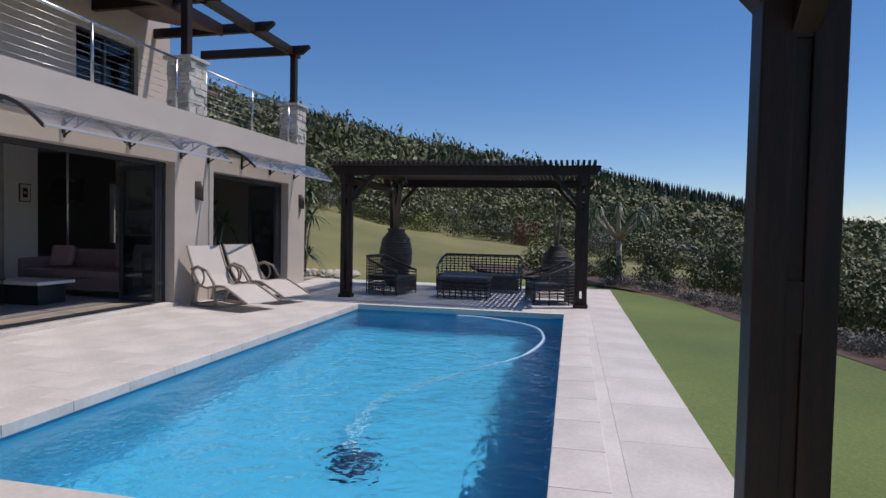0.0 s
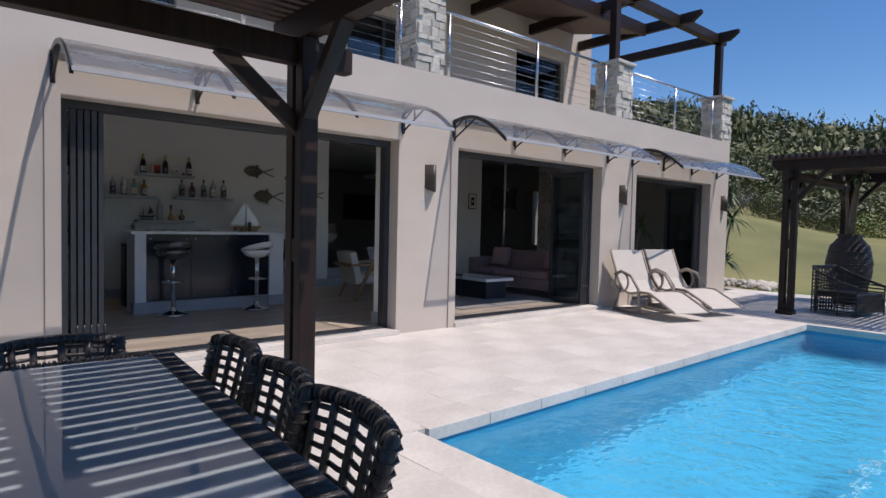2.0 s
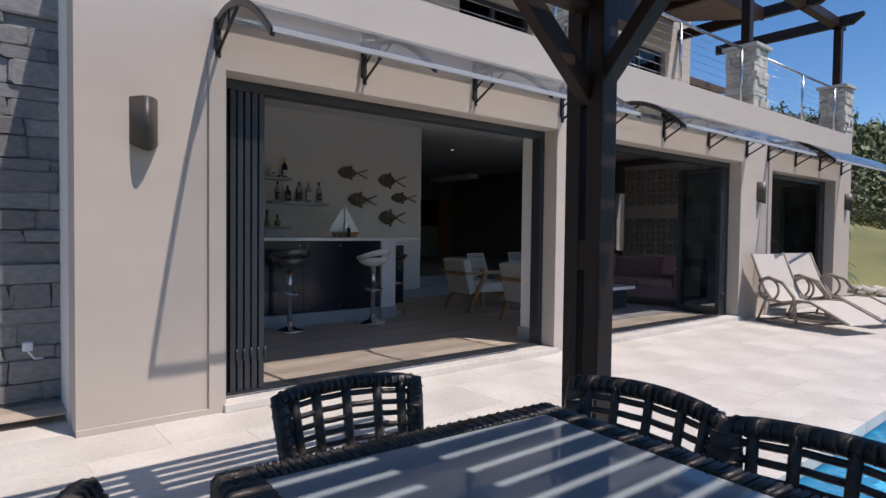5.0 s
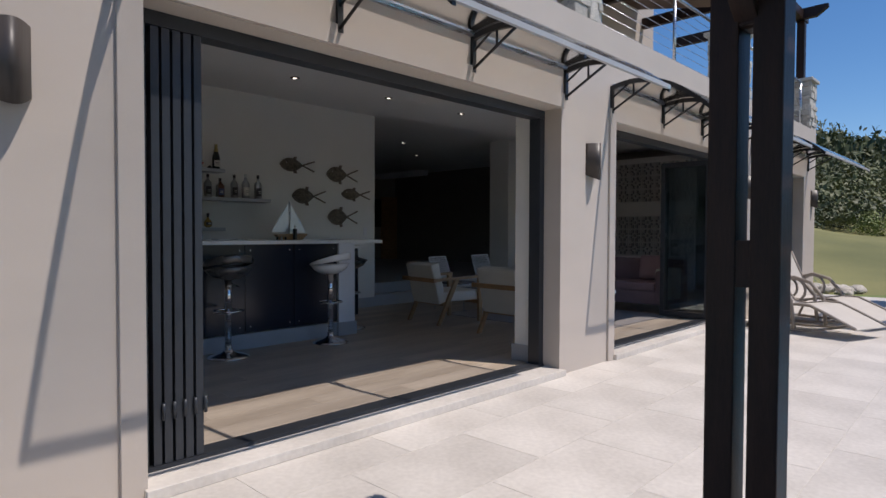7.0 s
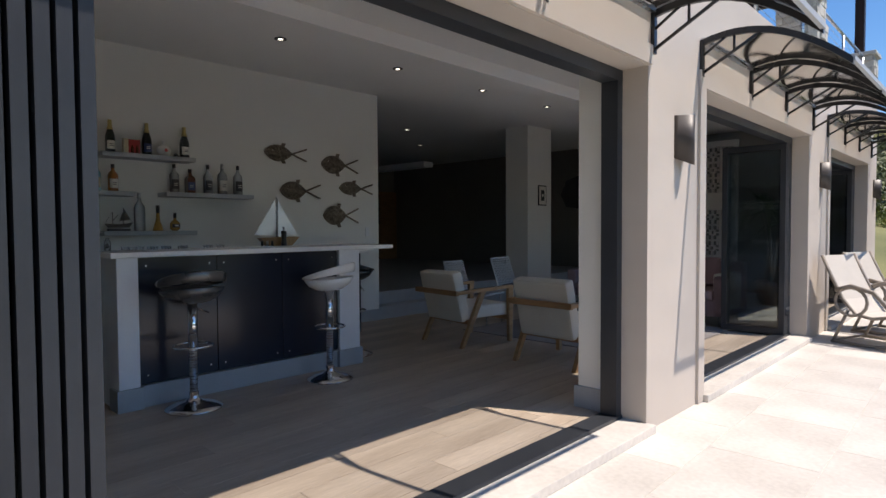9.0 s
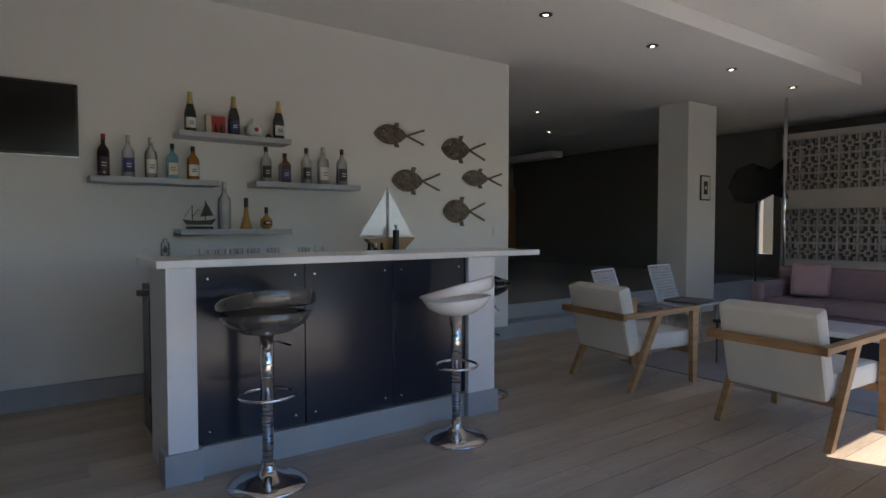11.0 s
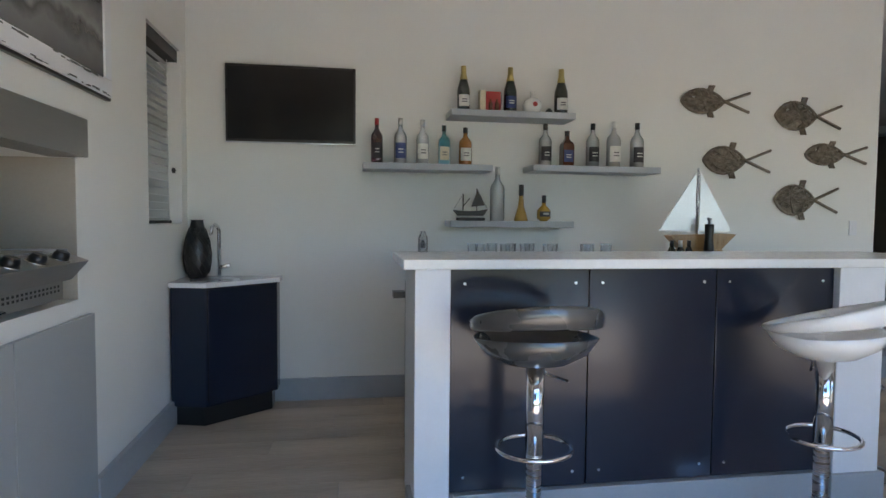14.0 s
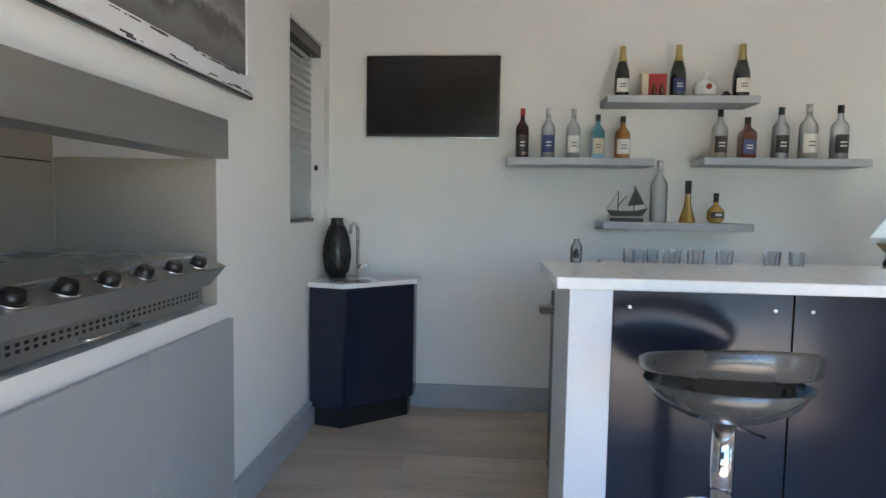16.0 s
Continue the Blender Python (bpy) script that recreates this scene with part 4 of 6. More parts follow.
# bottles
def glassbody(name, col, rough=0.08):
    return mat(name, col, rough, vary=0.06, bump=0.0, coat=0.6)


G_green = glassbody("champagne_green", (0.012, 0.020, 0.012))
G_dark = glassbody("dark_red_glass", (0.035, 0.008, 0.012))
G_clear = pane_mat("clear_bottle", (0.975, 0.985, 0.985), 0.62, 0.03, (0.90, 0.92, 0.93))
G_blue = pane_mat("blue_bottle", (0.30, 0.66, 0.74), 0.6, 0.03, (0.25, 0.55, 0.62))
G_amber = glassbody("amber_spirit", (0.30, 0.12, 0.025))
G_brown = glassbody("brown_spirit", (0.11, 0.035, 0.015))
G_gold = glassbody("gold_spirit", (0.42, 0.25, 0.06))
C_red = mat("red_cap", (0.35, 0.02, 0.02), 0.35, bump=0.0)
C_gold = mat("gold_foil", (0.55, 0.42, 0.16), 0.35, 0.7, bump=0.1)
C_silver = mat("silver_foil", (0.60, 0.60, 0.58), 0.35, 0.7, bump=0.1)
C_black = M_black
L_white = mat("paper_label", (0.72, 0.70, 0.64), 0.6, vary=0.08, scale=40, bump=0.0)
L_navy = mat("navy_label", (0.03, 0.05, 0.16), 0.5, vary=0.2, scale=40, bump=0.0)
L_cream = mat("cream_label", (0.60, 0.52, 0.36), 0.6, vary=0.1, scale=40, bump=0.0)
L_black = mat("black_label", (0.03, 0.025, 0.03), 0.5, vary=0.4, scale=50, bump=0.0)
L_ink = mat("label_ink", (0.10, 0.09, 0.09), 0.6, bump=0.0)


def bottle(y, z, h, r, kind, glass, cap, label_mat, label, fill=None, x=TVX + 0.14, square=False):
    t = thing("bottle", label, "bottle", "bottles on the shelves", pose(x, y, z))
    if kind == "champagne":
        prof = [(r * 0.9, 0), (r, 0.01), (r, h * 0.42), (r * 0.93, h * 0.52), (r * 0.62, h * 0.68), (r * 0.40, h * 0.78), (r * 0.34, h * 0.95), (r * 0.38, h * 0.96), (r * 0.36, h)]
        cap_from, lab = 0.70, (0.10, 0.36)
    elif kind == "round":
        prof = [(r * 0.5, 0), (r, h * 0.12), (r, h * 0.42), (r * 0.6, h * 0.55), (r * 0.3, h * 0.62), (r * 0.28, h * 0.85), (r * 0.32, h)]
        cap_from, lab = 0.72, (0.18, 0.38)
    elif kind == "cone":
        prof = [(r, 0), (r, 0.01), (r * 0.85, h * 0.15), (r * 0.45, h * 0.40), (r * 0.34, h * 0.62), (r * 0.34, h)]
        cap_from, lab = 0.70, (0.06, 0.12)
    else:
        prof = [(r * 0.92, 0), (r, 0.008), (r, h * 0.58), (r * 0.9, h * 0.65), (r * 0.42, h * 0.75), (r * 0.33, h * 0.80), (r * 0.33, h * 0.96), (r * 0.36, h * 0.97), (r * 0.34, h)]
        cap_from, lab = 0.86, (0.12, 0.46)
    body = LA(prof, 4 if square else 18)
    if square:
        bmesh.ops.rotate(body, cent=(0, 0, 0), matrix=Matrix.Rotation(math.pi / 4, 3, 'Z'), verts=body.verts)
        bmesh.ops.scale(body, vec=(1.2, 1.2, 1), verts=body.verts)
        for f in body.faces:
            f.smooth = False
    part("glass", body, glass, t)

    def rad(f):
        zs, rs = [p[1] for p in prof], [p[0] for p in prof]
        return float(np.interp(f * h, zs, rs))
    part("cap", LA([(rad(cap_from) + 0.0015, cap_from * h), (rad((cap_from + 1) / 2) + 0.0015, (cap_from + 1) / 2 * h), (rad(1) + 0.0015, h + 0.002)], 14), cap, t)
    if label_mat:
        rr = [rad(lab[0]), rad(lab[1])]
        bm = bmesh.new()
        n = 8
        span = 0.9
        k = 1.02 if not square else 0.0
        if square:
            w = r * 0.72
            box(bm, r * 0.85 + 0.0005, r * 0.85 + 0.002, -w, w, lab[0] * h, lab[1] * h)
        else:
            lo = [bm.verts.new(((rr[0] + 0.0012) * math.cos(a), (rr[0] + 0.0012) * math.sin(a), lab[0] * h)) for a in (-span + 2 * span * j / n for j in range(n + 1))]
            hi = [bm.verts.new(((rr[1] + 0.0012) * math.cos(a), (rr[1] + 0.0012) * math.sin(a), lab[1] * h)) for a in (-span + 2 * span * j / n for j in range(n + 1))]
            for j in range(n):
                f = bm.faces.new((lo[j], lo[j + 1], hi[j + 1], hi[j]))
                f.smooth = True
        lb = part("label", bm, label_mat, t)
        ink = L_ink if label_mat in (L_white, L_cream) else L_white
        for q in (0.35, 0.55):
            zz = (lab[0] + (lab[1] - lab[0]) * q) * h
            xx = (max(rr) + 0.0025) if not square else r * 0.85 + 0.003
            part("print_bar", B(xx - 0.004, xx, -r * 0.38, r * 0.38, zz, zz + 0.007), ink, lb)
    if fill:
        part("spirit", LA([(r * 0.86, 0.01), (r * 0.9, 0.02), (r * 0.9, h * 0.34)], 14), fill, t)
    return t


za, zb, zc, zd = (SH[k][2] for k in "abcd")
bottle(2.245, za, 0.315, 0.046, "champagne", G_green, C_gold, L_white, "green champagne bottle with gold foil and white label")
bottle(2.585, za, 0.32, 0.048, "champagne", G_green, C_gold, L_navy, "green champagne bottle with yellow foil and navy label")
bottle(2.965, za, 0.325, 0.050, "champagne", G_green, C_gold, L_white, "dark champagne bottle with bronze foil and white label")
bottle(1.637, zb, 0.31, 0.042, "spirit", G_dark, C_red, L_black, "dark red vermouth bottle with a red cap")
bottle(1.80, zb, 0.315, 0.044, "spirit", G_clear, C_silver, L_navy, "clear vodka bottle with a blue label")
bottle(1.956, zb, 0.31, 0.044, "spirit", G_clear, C_silver, L_white, "clear rum bottle with a white label")
bottle(2.108, zb, 0.275, 0.044, "spirit", G_blue, C_black, L_cream, "square pale blue gin bottle with a black cap", square=True)
bottle(2.262, zb, 0.265, 0.047, "spirit", G_amber, C_black, L_white, "amber brandy bottle with a white label")
bottle(2.852, zc, 0.30, 0.047, "spirit", G_clear, C_black, L_black, "pale gold bottle with a dark heart label", fill=G_gold)
bottle(3.017, zc, 0.255, 0.049, "spirit", G_brown, C_black, L_navy, "square whiskey bottle with a dark blue label", square=True)
bottle(3.215, zc, 0.315, 0.048, "spirit", G_clear, C_black, L_black, "half-full dark rum bottle with a black label", fill=G_dark)
bottle(3.378, zc, 0.335, 0.052, "spirit", G_clear, C_silver, L_white, "half-full golden rum bottle with a white label", fill=G_gold)
bottle(3.562, zc, 0.33, 0.050, "spirit", G_clear, C_black, L_black, "dark rum bottle with a black label and red seal", fill=G_dark)
bottle(2.50, zd, 0.385, 0.052, "spirit", G_clear, C_silver, None, "tall frosted clear vodka bottle")
bottle(2.678, zd, 0.26, 0.050, "cone", G_gold, C_black, None, "slim tower-shaped bottle of golden spirit")
bottle(2.850, zd, 0.185, 0.050, "round", G_gold, C_black, L_black, "small round flask of golden spirit")
# things among the bottles
gb = thing("gift_box", "small red gift box standing open on the shelf", "box", "", pose(TVX + 0.14, 2.43, za))
part("box_lid", B(-0.01, 0.05, -0.075, -0.035, 0, 0.145), L_cream, gb)
part("box_body", B(-0.03, 0.05, -0.034, 0.075, 0, 0.14, bevel=0.003), C_red, gb)
part("miniature", LA([(0.015, 0), (0.015, 0.05), (0.006, 0.065), (0.006, 0.08)], 10, 0.052, 0.0, 0.005), G_brown, gb)
part("miniature", LA([(0.015, 0), (0.015, 0.05), (0.006, 0.065), (0.006, 0.08)], 10, 0.052, 0.045, 0.005), G_brown, gb)
wf = thing("ceramic_flask", "round white dimpled ceramic flask with a red mark", "flask", "", pose(TVX + 0.14, 2.75, za))
part("body", LA([(0.035, 0), (0.062, 0.025), (0.070, 0.06), (0.058, 0.095), (0.022, 0.115), (0.014, 0.12), (0.014, 0.155), (0.018, 0.16)], 22), M_seatwhite, wf)
part("mark", T([(0.071, 0.0, 0.06), (0.073, 0.0, 0.06)], 0.018, 10), C_red, wf)
solo("pebble_figure", LA([(0.03, 0), (0.035, 0.012), (0.02, 0.03), (0.008, 0.042)], 12, TVX + 0.16, 2.87, za), M_black, "small dark carved figure on the shelf", "figure")

# model ship
M_ship = mat("dark_ship_wood", (0.03, 0.022, 0.018), 0.5, vary=0.3, scale=20)
ms = thing("model_ship", "small dark model sailing ship on the shelf", "model", "", pose(TVX + 0.14, 2.305, zd))
part("stand", B(-0.03, 0.03, -0.10, 0.10, 0, 0.022, bevel=0.004), M_ship, ms)
part("hull", PR([(-0.125, 0.075), (-0.09, 0.035), (0.09, 0.035), (0.125, 0.085), (0.06, 0.07), (-0.06, 0.068)], -0.022, 0.022, axis=0), M_ship, ms)
for y, h in ((-0.055, 0.19), (0.045, 0.23)):
    part("mast", T([(0, y, 0.06), (0, y, h)], 0.004, 6), M_ship, ms)
part("sail", PR([(0.005, 0.10), (0.105, 0.11), (0.05, 0.215)], -0.003, 0.003, axis=0), M_ship, ms)
part("boom", T([(0, -0.055, 0.10), (0, -0.005, 0.16)], 0.003, 5), M_ship, ms)
part("rigging", T([(0, -0.12, 0.085), (0, -0.055, 0.19)], 0.0015, 4), M_ship, ms)
part("rigging", T([(0, 0.12, 0.09), (0, 0.045, 0.23)], 0.0015, 4), M_ship, ms)

# toy yacht and corkscrew on the back counter
M_sail = mat("sail_metal", (0.62, 0.63, 0.64), 0.32, 0.55, vary=0.05, scale=8)
M_hullw = mat("varnished_hull", (0.36, 0.20, 0.08), 0.3, vary=0.2, scale=10, stretch=(1, 6, 1))
solo("back_counter", B(TVX + 0.001, TVX + 0.70, 2.16, 5.0, 1.06, 1.10, bevel=0.004), M_stonetop, "white worktop along the bar wall", "worktop")
solo("back_cabinet", B(TVX + 0.03, TVX + 0.60, 2.50, 4.95, FLOOR, 1.059), M_navy, "navy cabinet under the wall worktop", "cabinet")
ya = thing("model_yacht", "model yacht with a polished metal sail and wooden hull", "model", "", pose(-10.85, 3.82, 1.10))
part("hull", PR([(-0.22, 0.165), (-0.12, 0.07), (0.16, 0.07), (0.27, 0.175), (0.2, 0.18), (-0.2, 0.17)], -0.045, 0.045, axis=0), M_hullw, ya)
part("stand", B(-0.06, 0.06, -0.12, 0.16, 0.0, 0.071), M_hullw, ya)
part("sail", PR([(-0.28, 0.20), (-0.015, 0.20), (-0.015, 0.60)], -0.004, 0.004, axis=0), M_sail, ya)
part("sail", PR([(0.015, 0.20), (0.26, 0.20), (0.015, 0.60)], -0.004, 0.004, axis=0), M_sail, ya)
part("mast", T([(0, 0, 0.16), (0, 0, 0.63)], 0.008, 8), M_steel, ya)
lamp = thing("wine_opener", "black upright lever wine opener with steel shaft", "opener", "", pose(-10.75, 3.85, 1.10))
part("body", LA([(0.036, 0), (0.032, 0.09), (0.026, 0.16), (0.030, 0.22), (0.030, 0.245)], 14), M_black, lamp)
part("shaft", LA([(0.009, 0.245), (0.009, 0.27), (0.016, 0.275), (0.016, 0.29)], 10), M_steel, lamp)
for k in range(3):
    c = thing("small_bottle", "small dark bottle on the back counter", "bottle", "small bottles behind the bar", pose(-10.75, 3.58 + 0.062 * k, 1.10))
    part("glass", LA([(0.025, 0), (0.025, 0.07), (0.012, 0.095), (0.012, 0.11)], 12), G_green, c)
    part("cap", LA([(0.0135, 0.09), (0.0135, 0.135)], 12), (C_black, C_silver, C_black)[k], c)
# glasses on the back counter
G_thin = pane_mat("thin_glass", (0.96, 0.97, 0.975), 0.82, 0.25, (0.8, 0.82, 0.83))
gl = None
rg = random.Random(2)
for k in range(15):
    y = 2.24 + 0.070 * k + rg.uniform(-0.02, 0.02)
    m = pose(-10.95 + 0.12 * (k % 2) + rg.uniform(-0.02, 0.02), y, 1.10)
    if gl is None:
        gl = thing("drinking_glass", "clear drinking glass standing on the back counter", "glass", "glasses behind the bar", m)
        cup = LA([(0.029, 0), (0.032, 0.04), (0.036, 0.105)], 16)
        cup.faces.ensure_lookup_table()
        bmesh.ops.delete(cup, geom=[cup.faces[-1]], context='FACES_ONLY')
        part("bowl", cup, G_thin, gl)
    elif k not in (9, 10):
        copy_thing(gl, m)
sg = thing("snow_globe", "small clear glass jar with a dark figure", "jar", "", pose(-9.90, 1.80, 1.205))
part("jar", LA([(0.024, 0), (0.024, 0.07), (0.012, 0.09), (0.012, 0.10)], 12), G_thin, sg)
part("figure", LA([(0.012, 0.02), (0.014, 0.04), (0.004, 0.06)], 8), M_black, sg)

# driftwood fish
M_drift = mat("driftwood", (0.17, 0.14, 0.11), 0.85, vary=0.4, scale=25, fine=90, bump=0.5, col2=(0.31, 0.265, 0.21))


def wooden_fish(y0, y1, z0, z1, seed):
    cy, cz = (y0 + y1) / 2, (z0 + z1) / 2
    w, hh = y1 - y0, (z1 - z0) / 2
    t = thing("wooden_fish", "driftwood fish wall ornament made of twigs", "ornament", "wooden fish on the wall", pose(TVX, cy, cz, 0, 0, 0))
    g = random.Random(seed)
    bl = 0.62 * w
    c0 = -w / 2 + bl / 2

    def body(a, f=1.0):
        return Vector((0, c0 + bl / 2 * math.cos(a) * f, hh * 0.74 * abs(math.sin(a)) ** 1.6 * (1 if math.sin(a) >= 0 else -1) * f * (1 - 0.12 * math.cos(a))))
    bm = bmesh.new()
    out = [bm.verts.new((0.004, *body(2 * math.pi * k / 20, 0.95).yz)) for k in range(20)]
    back = [bm.verts.new((0.014, *body(2 * math.pi * k / 20, 0.90).yz)) for k in range(20)]
    for k in range(20):
        bm.faces.new((out[k], out[(k + 1) % 20], back[(k + 1) % 20], back[k]))
    bm.faces.new(back)
    part("body", bm, M_drift, t)
    rim = [body(2 * math.pi * k / 20) + Vector((0.018, 0, 0)) for k in range(20)]
    part("rim", T(rim, 0.011, 6, closed=True), M_drift, t)
    for k in range(16):
        a, b_ = g.uniform(0, 6.28), g.uniform(1.6, 3.6)
        p, q = body(a, 0.92), body(a + b_, 0.92)
        mid = (p + q) / 2 + Vector((0, g.uniform(-0.02, 0.02), g.uniform(-0.02, 0.02)))
        x = 0.02 + g.uniform(0, 0.012)
        part("twig", T([(x, p.y, p.z), (x + 0.006, mid.y, mid.z), (x, q.y, q.z)], g.uniform(0.004, 0.008), 5), M_drift, t)
    tail = c0 + bl / 2 - 0.02
    part("tail_fin", T([(0.02, tail - 0.03, -0.02), (0.02, w / 2, hh * 0.62)], 0.011, 6), M_drift, t)
    part("tail_fin", T([(0.026, tail - 0.03, 0.02), (0.026, w / 2 - 0.01, -hh * 0.62)], 0.012, 6), M_drift, t)
    for s in (1, -1):
        for k in range(3):
            yk = c0 + 0.04 + 0.018 * k
            part("fin", T([(0.015, yk, s * hh * 0.60), (0.015, yk + 0.02, s * hh)], 0.009, 5), M_drift, t)
    part("eye", LA([(0.012, 0), (0.012, 0.004)], 10, 0, 0, 0), L_white, t, "pale eye", m=Matrix.Translation((0.022, c0 - bl * 0.22, hh * 0.28)) @ Matrix.Rotation(math.pi / 2, 4, 'Y'))


for i, a in enumerate(((3.98, 4.56, 2.175, 2.42), (4.79, 5.38, 2.065, 2.36), (4.18, 4.76, 1.705, 1.985), (5.07, 5.63, 1.805, 2.02), (4.81, 5.38, 1.385, 1.70))):
    wooden_fish(*a, seed=i)
sw_ = thing("light_switch", "white rocker light switch plate", "switch", "", pose(TVX, 5.545, 1.32))
part("plate", B(0, 0.008, -0.035, 0.035, -0.06, 0.06, bevel=0.002), M_white, sw_)
part("rocker", B(0.008, 0.012, -0.012, 0.012, -0.02, 0.02), M_white, sw_)

# corner sink cabinet
sk = thing("sink_cabinet", "navy corner cabinet with a white top and small sink", "cabinet")
foot = [(-11.345, NY + 0.012), (-10.91, NY + 0.012), (-10.86, 0.58), (-11.20, 0.965), (-11.345, 0.965)]
inset = [(-11.345, NY + 0.032), (-10.95, NY + 0.032), (-10.90, 0.56), (-11.20, 0.93), (-11.345, 0.93)]
part("plinth", PR(inset, FLOOR, FLOOR + 0.13, axis=2), M_black, sk)
part("body", PR(foot, FLOOR + 0.13, 0.93, axis=2), M_navy, sk)
part("worktop", PR([(-11.345, NY + 0.004), (-10.895, NY + 0.004), (-10.84, 0.59), (-11.19, 0.985), (-11.345, 0.985)], 0.931, 0.96, axis=2), M_stonetop, sk)
d_ = Vector((-11.20 + 10.86, 0.965 - 0.58, 0))
u_ = d_.normalized()
n_ = Vector((u_.y, -u_.x, 0))
bm = bmesh.new()
box(bm, 0.01, d_.length - 0.01, -0.004, 0.016, FLOOR + 0.15, 0.92, 0.002)
part("door", bm, M_navy, sk, m=Matrix.Translation((-10.86, 0.58, 0)) @ Matrix.Rotation(math.atan2(u_.y, u_.x), 4, 'Z') @ Matrix.Scale(-1, 4, (0, 1, 0)))
part("sink", LA([(0.02, -0.002), (0.13, 0.0), (0.145, 0.004), (0.15, 0.0055), (0.15, 0.0)], 28, -11.03, 0.60, 0.961), M_steel, sk, "round steel sink rim")
tap = part("tap", T([(-11.17, 0.60, 0.96), (-11.17, 0.60, 1.27), (-11.155, 0.595, 1.30), (-11.12, 0.585, 1.315), (-11.08, 0.575, 1.30), (-11.07, 0.572, 1.25)], 0.012, 10), M_chrome, sk, "tall chrome tap")
part("lever", T([(-11.17, 0.60, 1.03), (-11.15, 0.67, 1.05)], 0.013, 8), M_chrome, tap)
vs_ = thing("vase", "tall black vase with cut-out lattice pattern", "vase", "", pose(-11.20, 0.455, 0.96))
prof = [(0.055, 0), (0.075, 0.05), (0.088, 0.14), (0.075, 0.25), (0.045, 0.34), (0.038, 0.375), (0.042, 0.385)]
part("body", LA(prof, 22), M_black, vs_)
for k in range(11):
    for s in (1, -1):
        pts = []
        for j in range(14):
            f = j / 13
            z = 0.03 + 0.30 * f
            r = float(np.interp(z, [p[1] for p in prof], [p[0] for p in prof])) + 0.002
            a = 2 * math.pi * k / 11 + s * f * 2.4
            pts.append((r * math.cos(a), r * math.sin(a), z))
        part("lattice", T(pts, 0.0035, 4), M_black, vs_)

# window with a slatted blind
# the pane's dark colour stands in for the shade outside
wd = struct("window_4", B(WX0, WX1, HY0 + 0.13, HY0 + 0.17, WZ0, WZ1), pane_mat("darkened_pane", (0.05, 0.055, 0.06), 1.0), "narrow dark tinted window behind a white slatted blind", "window")
wd.visible_shadow = False
bl = thing("blind", "white slatted blind half open over the window", "blind")
M_slat = mat("blind_white", (0.72, 0.72, 0.71), 0.5, vary=0.03, bump=0.02)
part("headrail", B(WX0 + 0.005, WX1 - 0.005, NY - 0.16, NY - 0.02, WZ1 - 0.075, WZ1 - 0.004), M_bronze, bl, "dark head rail")
me = mesh_of("slat", turned(B(WX0 + 0.01, WX1 - 0.01, -0.018, 0.018, -0.0012, 0.0012), Matrix.Rotation(-0.08, 4, 'X')), M_slat)
nsl = 22
for k in range(nsl):
    o = new("slat", me)
    o.parent = bl
    o.location = (0, NY - 0.09, WZ0 + 0.04 + k * (WZ1 - WZ0 - 0.13) / (nsl - 1))
part("bottom_rail", B(WX0 + 0.01, WX1 - 0.01, NY - 0.115, NY - 0.065, WZ0 + 0.002, WZ0 + 0.02), M_bronze, bl)
for x in (WX0 + 0.07, WX1 - 0.06):
    part("cord", T([(x, NY - 0.065, WZ0 + 0.01), (x, NY - 0.065, WZ1 - 0.07)], 0.003, 4), M_slat, bl)
part("cord_knob", LA([(0.010, 0), (0.014, 0.02), (0.008, 0.035)], 8, WX0 + 0.04, NY - 0.04, WZ0 + 0.33), M_black, bl)

# barbecue in the wall recess
M_brush = mat("brushed_hood", (0.38, 0.375, 0.36), 0.36, 0.85, vary=0.06, scale=3, fine=60, stretch=(0.3, 3, 12), bump=0.03)
hood = thing("barbecue_hood", "brushed steel band over the barbecue recess", "hood")
part("front_panel", B(BX0 - 0.01, BX1 + 0.01, NY + 0.001, NY + 0.045, 1.603, 1.757, bevel=0.003), M_brush, hood)
part("inner_flange", B(BX0 + 0.005, BX1 - 0.005, NY - 0.10, NY + 0.0005, 1.603, 1.612), M_brush, hood)
gr = thing("gas_barbecue", "built-in steel gas barbecue with black knobs", "barbecue", "", pose(0, 0, 0.160) @ Matrix.Diagonal((1, 1, 0.896, 1)))
GX0, GX1 = -9.58, -8.0
part("firebox", B(GX0, GX1, HY0 + 0.10, NY - 0.02, 0.978, 1.10), M_brush, gr)
part("hotplate", B(GX0 - 0.02, GX1 + 0.02, HY0 + 0.09, NY + 0.01, 1.185, 1.20, bevel=0.003), M_steel, gr, "flat steel cover plate")
fa = part("fascia", PR([(NY - 0.01, 1.075), (NY + 0.03, 1.068), (NY + 0.095, 1.150), (NY + 0.015, 1.184), (NY - 0.02, 1.184)], GX0, GX1, axis=0), M_brush, gr, "sloped steel control panel")
for k in range(7):
    x = GX0 + 0.15 + k * 0.165
    m = Matrix.Translation((x, NY + 0.056, 1.1675)) @ Matrix.Rotation(-0.40, 4, 'X')
    part("knob_ring", LA([(0.038, 0), (0.038, 0.003), (0.034, 0.004)], 18), M_chrome, fa, m=m)
    part("knob", LA([(0.029, 0.003), (0.028, 0.02), (0.022, 0.034)], 14), M_black, fa, "black control knob", m=m)
dr = part("drip_tray", B(GX0 + 0.03, GX1 - 0.03, NY - 0.02, NY + 0.012, 0.99, 1.065, bevel=0.003), M_brush, gr, "perforated steel drip tray")
bm = bmesh.new()
for k in range(64):
    for j in range(2):
        x = GX0 + 0.06 + k * 0.028
        box(bm, x, x + 0.014, NY + 0.0121, NY + 0.0126, 1.022 + j * 0.018, 1.032 + j * 0.018)
